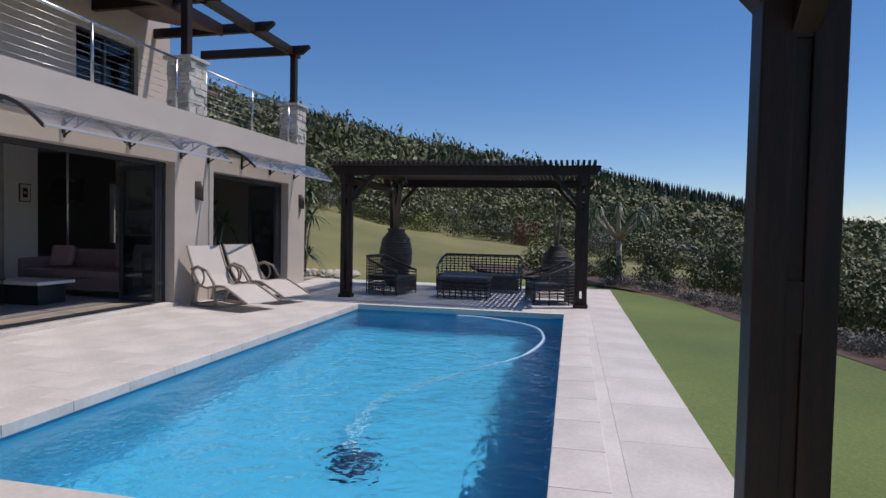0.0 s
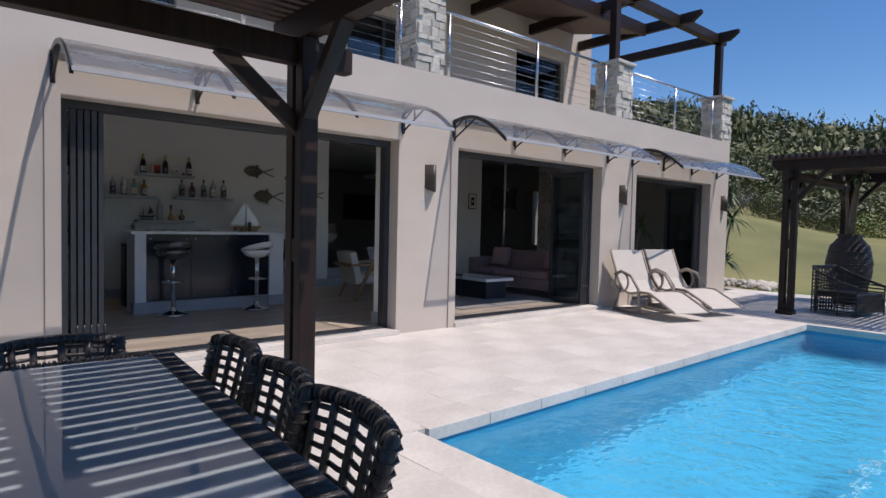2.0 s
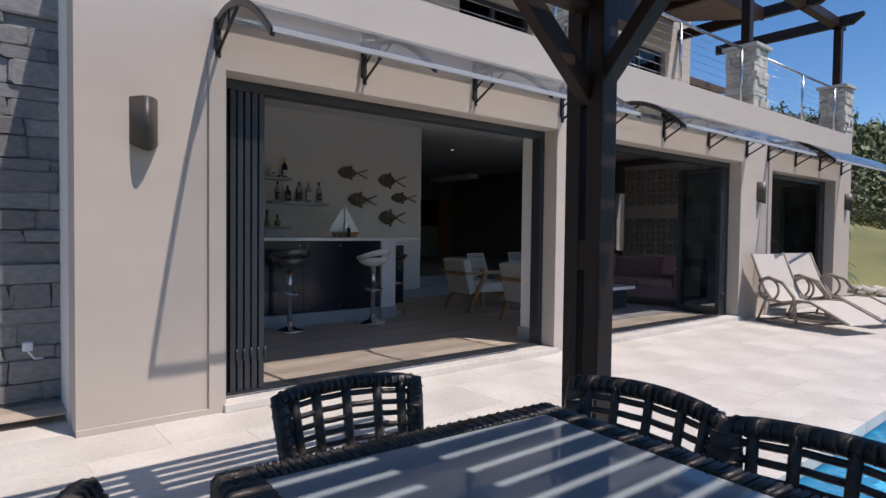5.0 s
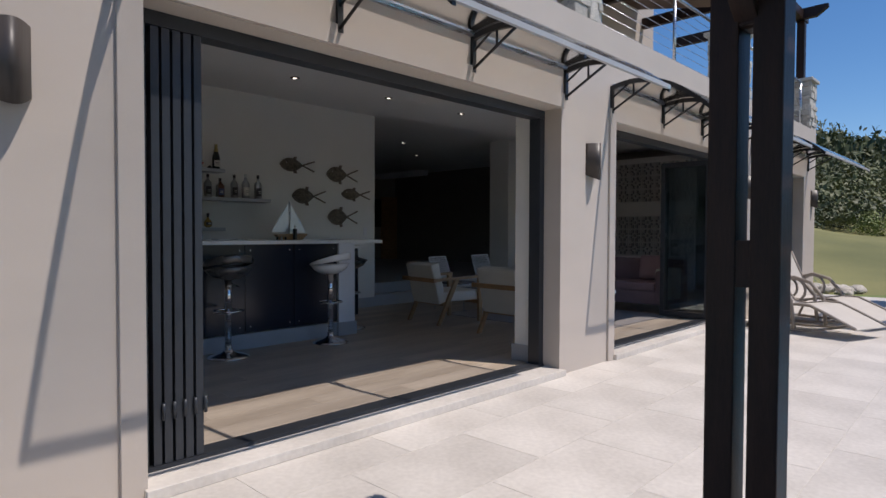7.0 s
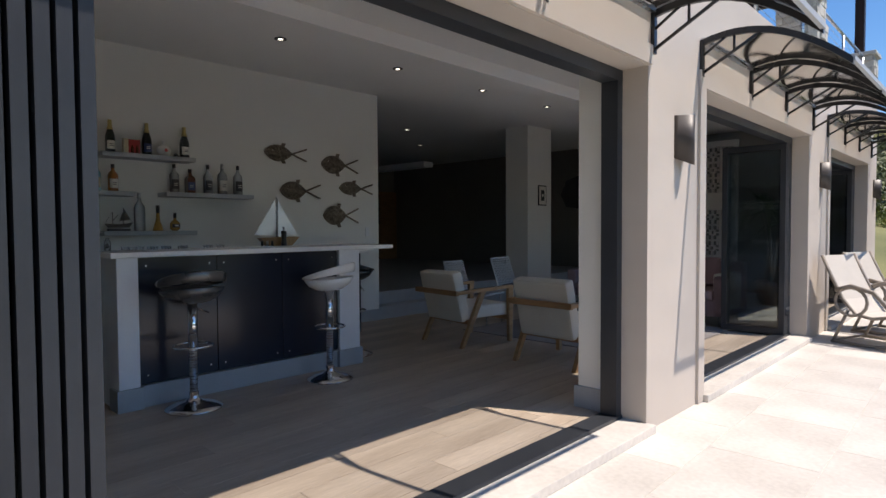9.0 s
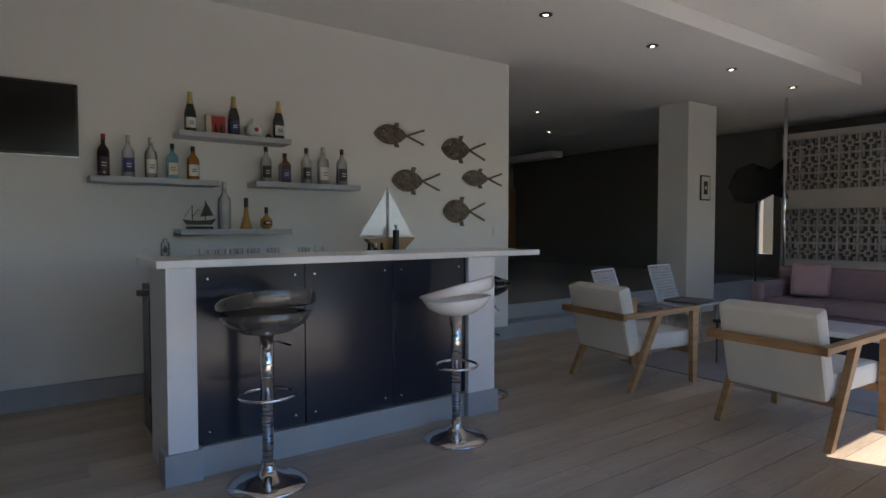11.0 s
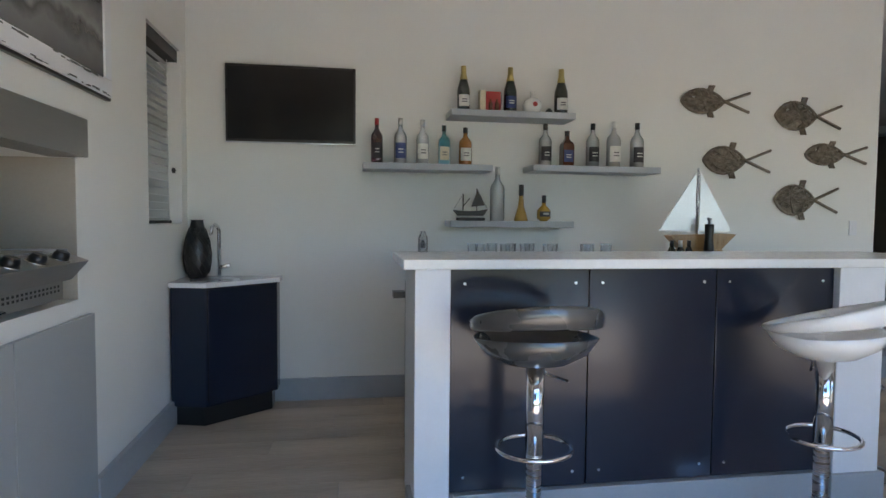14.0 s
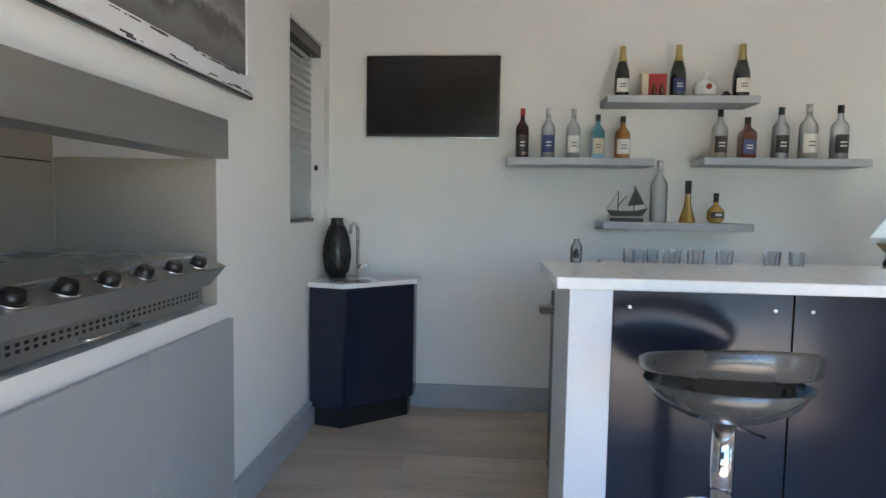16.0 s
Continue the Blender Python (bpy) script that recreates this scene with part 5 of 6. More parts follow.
tagged(part("perforation", bm, M_black, dr), kind="stuff")
part("tray_handle", T([(GX0 + 0.48, NY + 0.013, 1.005), (GX0 + 0.48, NY + 0.04, 1.005), (GX0 + 0.70, NY + 0.04, 1.005), (GX0 + 0.70, NY + 0.013, 1.005)], 0.006, 6), M_chrome, dr)
bm = bmesh.new()
for x in (-9.4, -8.7):
    box(bm, x - 0.003, x + 0.003, HY0 + 0.0805, HY0 + 0.0825, 1.23, 1.745)
box(bm, BX0 + 0.005, BX1 - 0.005, HY0 + 0.0805, HY0 + 0.0825, 1.58, 1.586)
struct("trim_recess", bm, M_black, "dark joints of the recess lining", "trim")
M_lining = mat("beige_lining", (0.40, 0.36, 0.30), 0.4, vary=0.06, scale=3, bump=0.02)
lin = struct("recess_lining", B(BX0 + 0.001, BX0 + 0.006, HY0 + 0.09, NY - 0.002, 1.021, 1.60), M_lining, "smooth beige panels lining the barbecue recess", "lining")
for a, b_ in ((BX0 + 0.007, -9.4035), (-9.3965, -8.7035), (-8.6965, BX1 - 0.002)):
    for z0, z1 in ((1.022, 1.579), (1.587, 1.738)):
        part("panel", B(a, b_, HY0 + 0.0802, HY0 + 0.0885, z0, z1), M_lining, lin)
    part("panel", B(a, b_, HY0 + 0.09, NY - 0.105, 1.741, 1.7495), M_lining, lin)
M_cab = mat("grey_cabinet", (0.36, 0.38, 0.385), 0.5, vary=0.04, scale=2, bump=0.02)
cb = thing("barbecue_cabinet", "flat grey cupboard doors under the barbecue", "cabinet")
for a, b_ in ((-9.80, -9.185), (-9.179, -8.53), (-8.524, -7.95)):
    part("door", B(a, b_, NY + 0.002, NY + 0.024, FLOOR + 0.02, 0.949, bevel=0.002), M_cab, cb)

# picture over the barbecue
pic = thing("framed_picture", "large black and white landscape in a distressed white frame", "picture")
PXA, PXB, PZA, PZB = -10.01, -8.2, 1.899, 2.92
for a in ((PXA, PXB, PZA, PZA + 0.075), (PXA, PXB, PZB - 0.075, PZB), (PXA, PXA + 0.075, PZA + 0.0751, PZB - 0.0751), (PXB - 0.075, PXB, PZA + 0.0751, PZB - 0.0751)):
    f_ = part("frame", B(a[0], a[1], NY + 0.002, NY + 0.035, a[2], a[3], bevel=0.006), M_white, pic, "distressed white wood")
part("frame_edge", B(PXA - 0.012, PXB + 0.012, NY + 0.001, NY + 0.024, PZA - 0.012, PZB + 0.012, bevel=0.004), M_black, pic)
g5 = random.Random(8)
bm = bmesh.new()
for k in range(60):
    x = g5.uniform(PXA, PXB - 0.1)
    z = PZA + g5.choice((0.004, 0.062)) + g5.uniform(-0.003, 0.006)
    box(bm, x, x + g5.uniform(0.01, 0.07), NY + 0.035, NY + 0.0365, z, z + g5.uniform(0.002, 0.007))
tagged(part("scuff", bm, M_black, pic), kind="stuff")
M_photo = bpy.data.materials.new("landscape_print")
M_photo.use_nodes = True
N, L = M_photo.node_tree.nodes, M_photo.node_tree.links
b = N["Principled BSDF"]
b.inputs["Roughness"].default_value = 0.25
tc = N.new("ShaderNodeTexCoord")
sp = N.new("ShaderNodeSeparateXYZ")
L.new(tc.outputs["Object"], sp.inputs[0])
nz = N.new("ShaderNodeTexNoise")
nz.inputs["Scale"].default_value, nz.inputs["Detail"].default_value = 4.0, 8.0
L.new(tc.outputs["Object"], nz.inputs["Vector"])
ma = N.new("ShaderNodeMath")
ma.operation = 'MULTIPLY_ADD'
ma.inputs[1].default_value = 0.35
L.new(nz.outputs[0], ma.inputs[0])
L.new(sp.outputs[2], ma.inputs[2])
rp = N.new("ShaderNodeValToRGB")
rp.color_ramp.interpolation = 'LINEAR'
els = rp.color_ramp.elements
els[0].position, els[0].color = 0.0, (0.10, 0.10, 0.10, 1)
els[1].position, els[1].color = 1.0, (0.55, 0.55, 0.55, 1)
for p_, v_ in ((0.18, 0.16), (0.24, 0.05), (0.28, 0.22), (0.42, 0.05), (0.50, 0.45)):
    e = els.new(p_)
    e.color = (v_, v_, v_, 1)
mr = N.new("ShaderNodeMapRange")
mr.inputs[1].default_value, mr.inputs[2].default_value = 2.08, 2.95
L.new(ma.outputs[0], mr.inputs[0])
L.new(mr.outputs[0], rp.inputs[0])
L.new(rp.outputs[0], b.inputs["Base Color"])
part("print", B(PXA + 0.076, PXB - 0.076, NY + 0.0245, NY + 0.027, PZA + 0.076, PZB - 0.076), M_photo, pic, "dark monochrome landscape print")

# downlights
M_glow = bpy.data.materials.new("lamp_glow")
M_glow.use_nodes = True
b = M_glow.node_tree.nodes["Principled BSDF"]
b.inputs["Emission Color"].default_value = (1, 0.95, 0.85, 1)
b.inputs["Emission Strength"].default_value = 2.2
b.inputs["Base Color"].default_value = (0.7, 0.7, 0.7, 1)


def downlight(x, y, z):
    t = thing("downlight", "small recessed round ceiling downlight", "lamp", "ceiling downlights", pose(x, y, z))
    part("ring", LA([(0.055, -0.006), (0.055, 0.0), (0.036, 0.0), (0.036, -0.006)], 20), M_black, t, "dark ring")
    part("bulb", LA([(0.023, -0.007), (0.023, -0.0005)], 16), M_glow, t)


for k in range(6):
    downlight(-9.68, 1.78 + 1.42 * k, 3.089)
for p in ((-13.2, 8.0), (-14.5, 9.6)):
    downlight(p[0], p[1], 3.239)

# ---- lounge ----
M_cream = mat("cream_upholstery", (0.66, 0.64, 0.58), 0.85, vary=0.05, scale=5, fine=220, bump=0.25)
M_oak = mat("oak_frame", (0.36, 0.21, 0.10), 0.45, vary=0.25, scale=5, fine=50, bump=0.1, stretch=(1, 1, 6))


def slab(bm, w0, w1, pts, th):
    """A cushion drawn out across the chair; pts run along its profile."""
    prism(bm, pts, w0, w1, axis=0)


def lounge_chair(m):
    t = thing("lounge_chair", "cream upholstered armchair with an oak frame", "armchair", "cream lounge chairs", m)
    bm = bmesh.new()
    box(bm, -0.31, 0.31, -0.30, 0.36, 0.30, 0.44, 0.03)
    part("seat", bm, M_cream, t)
    bm = bmesh.new()
    box(bm, -0.31, 0.31, -0.06, 0.07, 0.0, 0.56, 0.03)
    part("backrest", bm, M_cream, t, m=Matrix.Translation((0, -0.30, 0.28)) @ Matrix.Rotation(radians(14), 4, 'X'))
    for x in (-0.345, 0.345):
        part("arm", PR([(-0.50, 0.585), (0.36, 0.615), (0.36, 0.65), (-0.50, 0.62)], x - 0.03, x + 0.03, axis=0), M_oak, t)
        part("leg", PR([(0.30, 0.0), (0.345, 0.0), (0.36, 0.614), (0.29, 0.612)], x - 0.022, x + 0.022, axis=0), M_oak, t)
        part("leg", PR([(-0.42, 0.0), (-0.375, 0.0), (-0.06, 0.602), (-0.13, 0.60)], x - 0.022, x + 0.022, axis=0), M_oak, t)
    part("back_rail", B(-0.375, 0.375, -0.50, -0.465, 0.575, 0.63, bevel=0.005), M_oak, t)
    part("seat_rail", B(-0.32, 0.32, -0.30, -0.265, 0.25, 0.30), M_oak, t)
    part("seat_rail", B(-0.32, 0.32, 0.29, 0.32, 0.25, 0.30), M_oak, t)
    return t


lc = lounge_chair(pose(-9.42, 5.47, FLOOR, 0, 0, -8))
copy_thing(lc, pose(-8.00, 5.34, FLOOR, 0, 0, -3))

# white woven chairs
def woven_chair(m):
    t = thing("woven_chair", "white woven cord chair on thin steel legs", "chair", "white woven chairs", m)

    def grid(f, nu, nv, name):
        rimp = [f(k / nu, 0) for k in range(nu + 1)] + [f(1, k / nv) for k in range(1, nv + 1)] + [f(1 - k / nu, 1) for k in range(1, nu + 1)] + [f(0, 1 - k / nv) for k in range(1, nv)]
        fr = part(name, T(rimp, 0.012, 6, closed=True), M_white, t)
        bm = bmesh.new()
        for k in range(1, 12):
            tube(bm, [f(k / 12, j / 6) for j in range(7)], 0.006, 4)
        for k in range(1, 12):
            tube(bm, [f(j / 6, k / 12) for j in range(7)], 0.006, 4)
        tagged(part("cord_weave", bm, M_white, fr), kind="stuff")
    grid(lambda u, v: Vector(((u - 0.5) * 0.5, -0.25 - 0.14 * v, 0.42 + 0.42 * v)), 6, 6, "backrest")
    grid(lambda u, v: Vector(((u - 0.5) * 0.5, -0.25 + 0.52 * v, 0.42 - 0.03 * math.sin(math.pi * v))), 6, 6, "seat")
    part("cushion", B(-0.22, 0.22, -0.2, 0.2, 0.425, 0.455, bevel=0.012), mat("grey_cushion", (0.16, 0.15, 0.16), 0.9, vary=0.1), t)
    for x in (-0.22, 0.22):
        part("leg", T([(x, 0.24, 0.41), (x, 0.26, 0.0)], 0.008, 6), M_steel, t)
        part("leg", T([(x, -0.22, 0.41), (x, -0.30, 0.0)], 0.008, 6), M_steel, t)


woven_chair(pose(-10.22, 7.58, FLOOR, 0, 0, -84))
woven_chair(pose(-10.12, 6.44, FLOOR, 0, 0, -78))
stb = thing("side_table", "small dark side table on thin legs", "table", "", pose(-8.95, 6.75, FLOOR))
part("top", B(-0.35, 0.35, -0.25, 0.25, 0.40, 0.43, bevel=0.004), M_alu, stb)
for x in (-0.32, 0.32):
    for y in (-0.22, 0.22):
        part("leg", T([(x, y, 0), (x, y, 0.40)], 0.008, 6), M_alu, stb)
# sofa
M_mauve = mat("mauve_velvet", (0.27, 0.19, 0.215), 0.8, vary=0.12, scale=4, fine=120, bump=0.2)
M_rose = mat("rose_cushion", (0.40, 0.27, 0.29), 0.85, vary=0.08)
sf = thing("tufted_sofa", "long mauve tufted sofa with cushions and a white throw", "sofa")
SXA, SXB, SYA, SYB = -9.85, -7.50, 8.25, 9.15
part("base", B(SXA, SXB, SYA + 0.03, SYB, FLOOR + 0.13, FLOOR + 0.34, bevel=0.02), M_mauve, sf)
for k in range(3):
    w = (SXB - SXA - 0.3) / 3
    part("seat_cushion", B(SXA + 0.15 + k * w, SXA + 0.15 + (k + 1) * w - 0.01, SYA, SYB - 0.2, FLOOR + 0.34, FLOOR + 0.47, bevel=0.03), M_mauve, sf)
bk = part("backrest", B(SXA, SXB, SYB - 0.20, SYB, FLOOR + 0.34, FLOOR + 0.82, bevel=0.05), M_mauve, sf)
for k in range(12):
    for j in range(2):
        part("button", LA([(0.014, 0), (0.008, 0.008)], 8), M_mauve, bk, m=Matrix.Translation((SXA + 0.2 + k * 0.18, SYB - 0.201, FLOOR + 0.56 + j * 0.14)) @ Matrix.Rotation(math.pi / 2, 4, 'X'))
for x in (SXA, SXB - 0.16):
    part("armrest", B(x, x + 0.16, SYA + 0.01, SYB - 0.02, FLOOR + 0.13, FLOOR + 0.66, bevel=0.05), M_mauve, sf)
for x in (SXA + 0.1, SXB - 0.1):
    for y in (SYA + 0.1, SYB - 0.1):
        part("leg", T([(x, y, FLOOR), (x, y, FLOOR + 0.14)], 0.016, 7), M_steel, sf)
th_ = solo("throw_blanket", B(SXB - 0.18, SXB + 0.012, SYA + 0.06, SYA + 0.62, FLOOR + 0.20, FLOOR + 0.69, bevel=0.04), M_cream, "white throw hanging over the sofa arm", "blanket")
for x in (SXA + 0.45, SXB - 0.45):
    bm = bmesh.new()
    box(bm, -0.2, 0.2, -0.07, 0.07, -0.2, 0.2, 0.05)
    solo("cushion", bm, M_rose, "dusky pink scatter cushion on the sofa", "cushion", "sofa cushions", pose(x, SYB - 0.34, FLOOR + 0.68, -18, 0, 12))
cf = thing("coffee_table", "low pale coffee table in front of the sofa", "table", "", pose(-8.55, 7.35, FLOOR))
part("top", B(-0.55, 0.55, -0.35, 0.35, 0.33, 0.38, bevel=0.006), M_stonetop, cf)
part("base", B(-0.45, 0.45, -0.25, 0.25, 0.0, 0.33), M_alu, cf)
# rug
solo("rug", B(-9.9, -7.4, 5.9, 8.2, FLOOR + 0.002, FLOOR + 0.012), mat("grey_rug", (0.28, 0.26, 0.25), 0.95, vary=0.15, scale=3, fine=90, bump=0.4), "flat grey woven rug", "rug")
# pole and hanging fish
pl = solo("steel_pole", T([(-10.05, 9.54, FLOOR), (-10.05, 9.54, 3.24)], 0.022, 12), M_chrome, "slim chrome pole from floor to ceiling", "pole")
hf = thing("hanging_fish", "black fish sculpture on a tall stand", "sculpture", "", pose(-10.75, 10.2, FLOOR))
bm = bmesh.new()
prism(bm, [(-0.42, 1.93), (-0.30, 2.20), (-0.05, 2.28), (0.22, 2.16), (0.40, 2.30), (0.44, 2.22), (0.36, 1.98), (0.44, 1.72), (0.22, 1.80), (-0.05, 1.66), (-0.30, 1.70)], -0.05, 0.05)
part("body", bm, M_black, hf)
part("stand", T([(0, 0, 0), (0, 0, 1.70)], 0.018, 8), M_black, hf)
part("foot", LA([(0.18, 0), (0.18, 0.02), (0.03, 0.03)], 20), M_black, hf)
# pierced block screen
M_screen = mat("pale_screen", (0.62, 0.58, 0.53), 0.75, vary=0.06, scale=3, bump=0.15)
sc_ = thing("block_screen", "pale pierced block screen with square pattern", "screen")
KX0, KZ0, KS = -11.3, 0.80, 0.30
bm = bmesh.new()
def ring_sq(bm, cx, cz, a, b, y):
    for q in ((-a, a, b, a), (-a, a, -a, -b), (-a, -b, -b, b), (b, a, -b, b)):
        box(bm, cx + q[0], cx + q[1], y - 0.04, y + 0.04, cz + q[2], cz + q[3])
ring_sq(bm, 0, 0, 0.149, 0.132, 0)
ring_sq(bm, 0, 0, 0.055, 0.03, 0)
for s in (-1, 1):
    box(bm, s * 0.0935 - 0.0385, s * 0.0935 + 0.0385, -0.04, 0.04, -0.014, 0.014)
    box(bm, -0.014, 0.014, -0.04, 0.04, s * 0.0935 - 0.0385, s * 0.0935 + 0.0385)
    box(bm, s * 0.10 - 0.014, s * 0.10 + 0.014, -0.04, 0.04, 0.06, 0.13)
    box(bm, s * 0.10 - 0.014, s * 0.10 + 0.014, -0.04, 0.04, -0.13, -0.06)
blk = mesh_of("block", bm, M_screen)
for i in range(9):
    for j in range(7):
        if j == 3:
            continue
        o = new("block", blk)
        o.parent = sc_
        o.location = (KX0 + 0.15 + i * KS, 12.2, KZ0 + 0.15 + j * KS)
for z0, z1 in ((FLOOR, KZ0), (KZ0 + 3 * KS, KZ0 + 4 * KS), (KZ0 + 7 * KS, 3.0)):
    part("rail", B(KX0, KX0 + 9 * KS, 12.15, 12.25, z0, z1), M_screen, sc_)
# framed print on the column
pc = thing("framed_print", "small framed black and white print on the column", "picture", "", pose(-11.28, 9.67, 1.97))
part("frame", B(0.001, 0.02, -0.13, 0.13, -0.19, 0.19, bevel=0.003), M_black, pc)
part("mount", B(0.0201, 0.022, -0.11, 0.11, -0.17, 0.17), L_white, pc)
part("motif", B(0.0221, 0.023, -0.055, 0.055, -0.10, 0.10), M_black, pc)
part("motif_centre", LA([(0.028, 0), (0.028, 0.001)], 14), L_white, pc, m=Matrix.Translation((0.0232, 0, 0)) @ Matrix.Rotation(math.pi / 2, 4, 'Y'))
# far lounge, dim
solo("pendant_light", B(-16.4, -14.6, 9.8, 10.1, 2.78, 2.90, bevel=0.01), M_white, "long white box pendant over a far table", "lamp")
tv2 = thing("far_television", "dark television on the far wall", "television")
part("screen", B(HX + 0.03, HX + 0.08, 10.6, 12.2, 1.5, 2.4), M_black, tv2)
sh_ = thing("shell_chair", "white rounded shell chair in the far lounge", "chair", "", pose(-15.0, 7.6, FLOOR + 0.36))
bm = bmesh.new()
lathe(bm, [(0.05, 0.38), (0.30, 0.42), (0.40, 0.55), (0.42, 0.75), (0.38, 0.92), (0.36, 0.92), (0.38, 0.75), (0.35, 0.58), (0.05, 0.45)], 20)
for v in bm.verts:
    if v.co.x > 0.1 and v.co.z > 0.55:
        v.co.z = 0.55 + (v.co.z - 0.55) * 0.35
part("shell", bm, M_seatwhite, sh_)
part("foot", LA([(0.25, 0), (0.03, 0.03), (0.025, 0.38)], 16), M_chrome, sh_)
dr_ = struct("door_4", B(-18.95, -18.9, 12.1, 12.8, FLOOR + 0.36, 2.5), M_oak, "oak door in the far lounge wall", "door")
# palm inside the third door
ip = thing("indoor_pot", "round dark pot by the third door", "pot", "", pose(-7.75, 11.2, FLOOR))
part("body", LA([(0.16, 0), (0.24, 0.2), (0.25, 0.36), (0.21, 0.40), (0.19, 0.37)], 20), M_pot, ip)
spiky_plant("indoor_palm", "spiky dracaena with long drooping dark leaves", pose(-7.75, 11.2, FLOOR + 0.36), [(0.05, 0, 1.0, (0.1, 0)), (-0.1, 0.05, 1.35, (-0.1, 0.05)), (0.02, -0.1, 1.2, (0.0, -0.2))], 26, 0.62, 0.03, 9)
# outside tap pipe by the stone wall
tapw = thing("garden_tap", "small white tap on the stone wall", "tap", "", pose(-7.33, -0.62, 0.45))
part("box", B(0, 0.06, -0.03, 0.03, 0, 0.06, bevel=0.005), M_white, tapw)
part("pipe", T([(0.03, 0.0, 0.0), (0.03, 0.04, -0.06), (0.03, 0.09, -0.06)], 0.008, 6), M_white, tapw)

# ---- planting ----
def leafy(name, col, col2):
    m = mat(name, col, 0.6, vary=0.55, scale=0.16, fine=2.5, bump=0.0, col2=col2, space="Object")
    return m


M_bushA = leafy("bush_olive", (0.058, 0.080, 0.024), (0.165, 0.18, 0.060))
M_bushB = leafy("bush_grey", (0.14, 0.15, 0.12), (0.30, 0.30, 0.25))
M_red = leafy("bush_red", (0.22, 0.06, 0.03), (0.32, 0.10, 0.05))
M_bright = leafy("bush_bright", (0.12, 0.18, 0.03), (0.25, 0.30, 0.06))
M_soil = mat("bark_mulch", (0.085, 0.055, 0.042), 0.95, vary=0.4, scale=12, fine=60, bump=0.8)
NPR = np.random.RandomState(3)


def clump(n, size, squash=0.8):
    """Vertices of n small leaf quads on and in a lumpy unit crown standing on the ground."""
    lobes = NPR.normal(0, 0.42, (9, 3)) * (1, 1, 0.7)
    lobes[:, 2] = np.abs(lobes[:, 2]) * 0.9 + 0.35
    which = NPR.randint(0, 9, n)
    d = NPR.normal(0, 1, (n, 3))
    d /= np.linalg.norm(d, axis=1)[:, None]
    r = 0.5 * NPR.uniform(0.75, 1.08, n)[:, None]
    c = lobes[which] + d * r
    c[:, 2] = np.abs(c[:, 2]) * squash
    nrm = d + NPR.normal(0, 0.16, (n, 3))
    nrm /= np.linalg.norm(nrm, axis=1)[:, None]
    a = np.cross(nrm, NPR.normal(0, 1, (n, 3)))
    a /= np.linalg.norm(a, axis=1)[:, None]
    b = np.cross(nrm, a)
    s = (size * NPR.uniform(0.6, 1.4, n))[:, None]
    return np.stack([c - a * s, c - b * s * 0.55, c + a * s, c + b * s * 0.55], 1)


def quads_object(name, arr, material):
    me = bpy.data.meshes.new(name)
    v = arr.reshape(-1, 3)
    n = len(v) // 4
    me.vertices.add(len(v))
    me.vertices.foreach_set("co", v.astype(np.float32).ravel())
    me.loops.add(len(v))
    me.loops.foreach_set("vertex_index", np.arange(len(v), dtype=np.int32))
    me.polygons.add(n)
    me.polygons.foreach_set("loop_start", np.arange(0, len(v), 4, dtype=np.int32))
    me.update(calc_edges=True)
    me.validate()
    me.materials.append(material)
    return new(name, me)


def scatter(places, kinds):
    out = []
    for x, y, z, s, h in places:
        k = kinds[NPR.randint(len(kinds))]
        a = NPR.uniform(0, 6.28)
        R = np.array([[math.cos(a), -math.sin(a), 0], [math.sin(a), math.cos(a), 0], [0, 0, 1]])
        q = k @ R.T * (s, s, h) + (x, y, z)
        out.append(q)
    return np.concatenate(out)


def polar(a, r):
    return -math.sin(radians(a)) * r, math.cos(radians(a)) * r


far_kinds = [clump(170, 0.115) for _ in range(6)]
near_kinds = [clump(900, 0.05) for _ in range(4)]
mid_kinds = [clump(380, 0.07) for _ in range(5)]
hill = []
for _ in range(3600):
    a = NPR.uniform(-42, 42)
    r = math.sqrt(NPR.uniform(62 ** 2, 158 ** 2))
    x, y = polar(a, r)
    s = NPR.uniform(1.2, 3.4)
    hill.append((x, y, ground_z(x, y) - 0.4, s, s * NPR.uniform(0.8, 1.3)))
for _ in range(230):
    a = NPR.uniform(-6, 42)
    r = NPR.uniform(70, 156)
    x, y = polar(a, r)
    s = NPR.uniform(1.6, 3.2)
    hill.append((x, y, ground_z(x, y) - 0.2, s, s * NPR.uniform(1.3, 2.3)))
tagged(quads_object("hillside_scrub", scatter(hill, far_kinds), M_bushA), "dense olive green scrub covering the hillside", "bushes", kind="stuff")
mid = []
for _ in range(620):
    a = NPR.uniform(-44, 42)
    r = NPR.uniform(32.5, 64)
    x, y = polar(a, r)
    s = NPR.uniform(0.8, 2.1)
    mid.append((x, y, ground_z(x, y) - 0.2, s, s * NPR.uniform(0.7, 1.25)))
tagged(quads_object("scrub_edge", scatter(mid, mid_kinds), M_bushA), "thick green shrubs at the edge of the lawn", "bushes", kind="stuff")
grey = []
for _ in range(160):
    a = NPR.uniform(-40, 34)
    r = NPR.uniform(31, 100)
    x, y = polar(a, r)
    s = NPR.uniform(0.5, 1.6)
    grey.append((x, y, ground_z(x, y) - 0.1, s, s * 0.8))
tagged(quads_object("grey_scrub", scatter(grey, mid_kinds), M_bushB), "pale grey-green shrubs among the scrub", "bushes", kind="stuff")

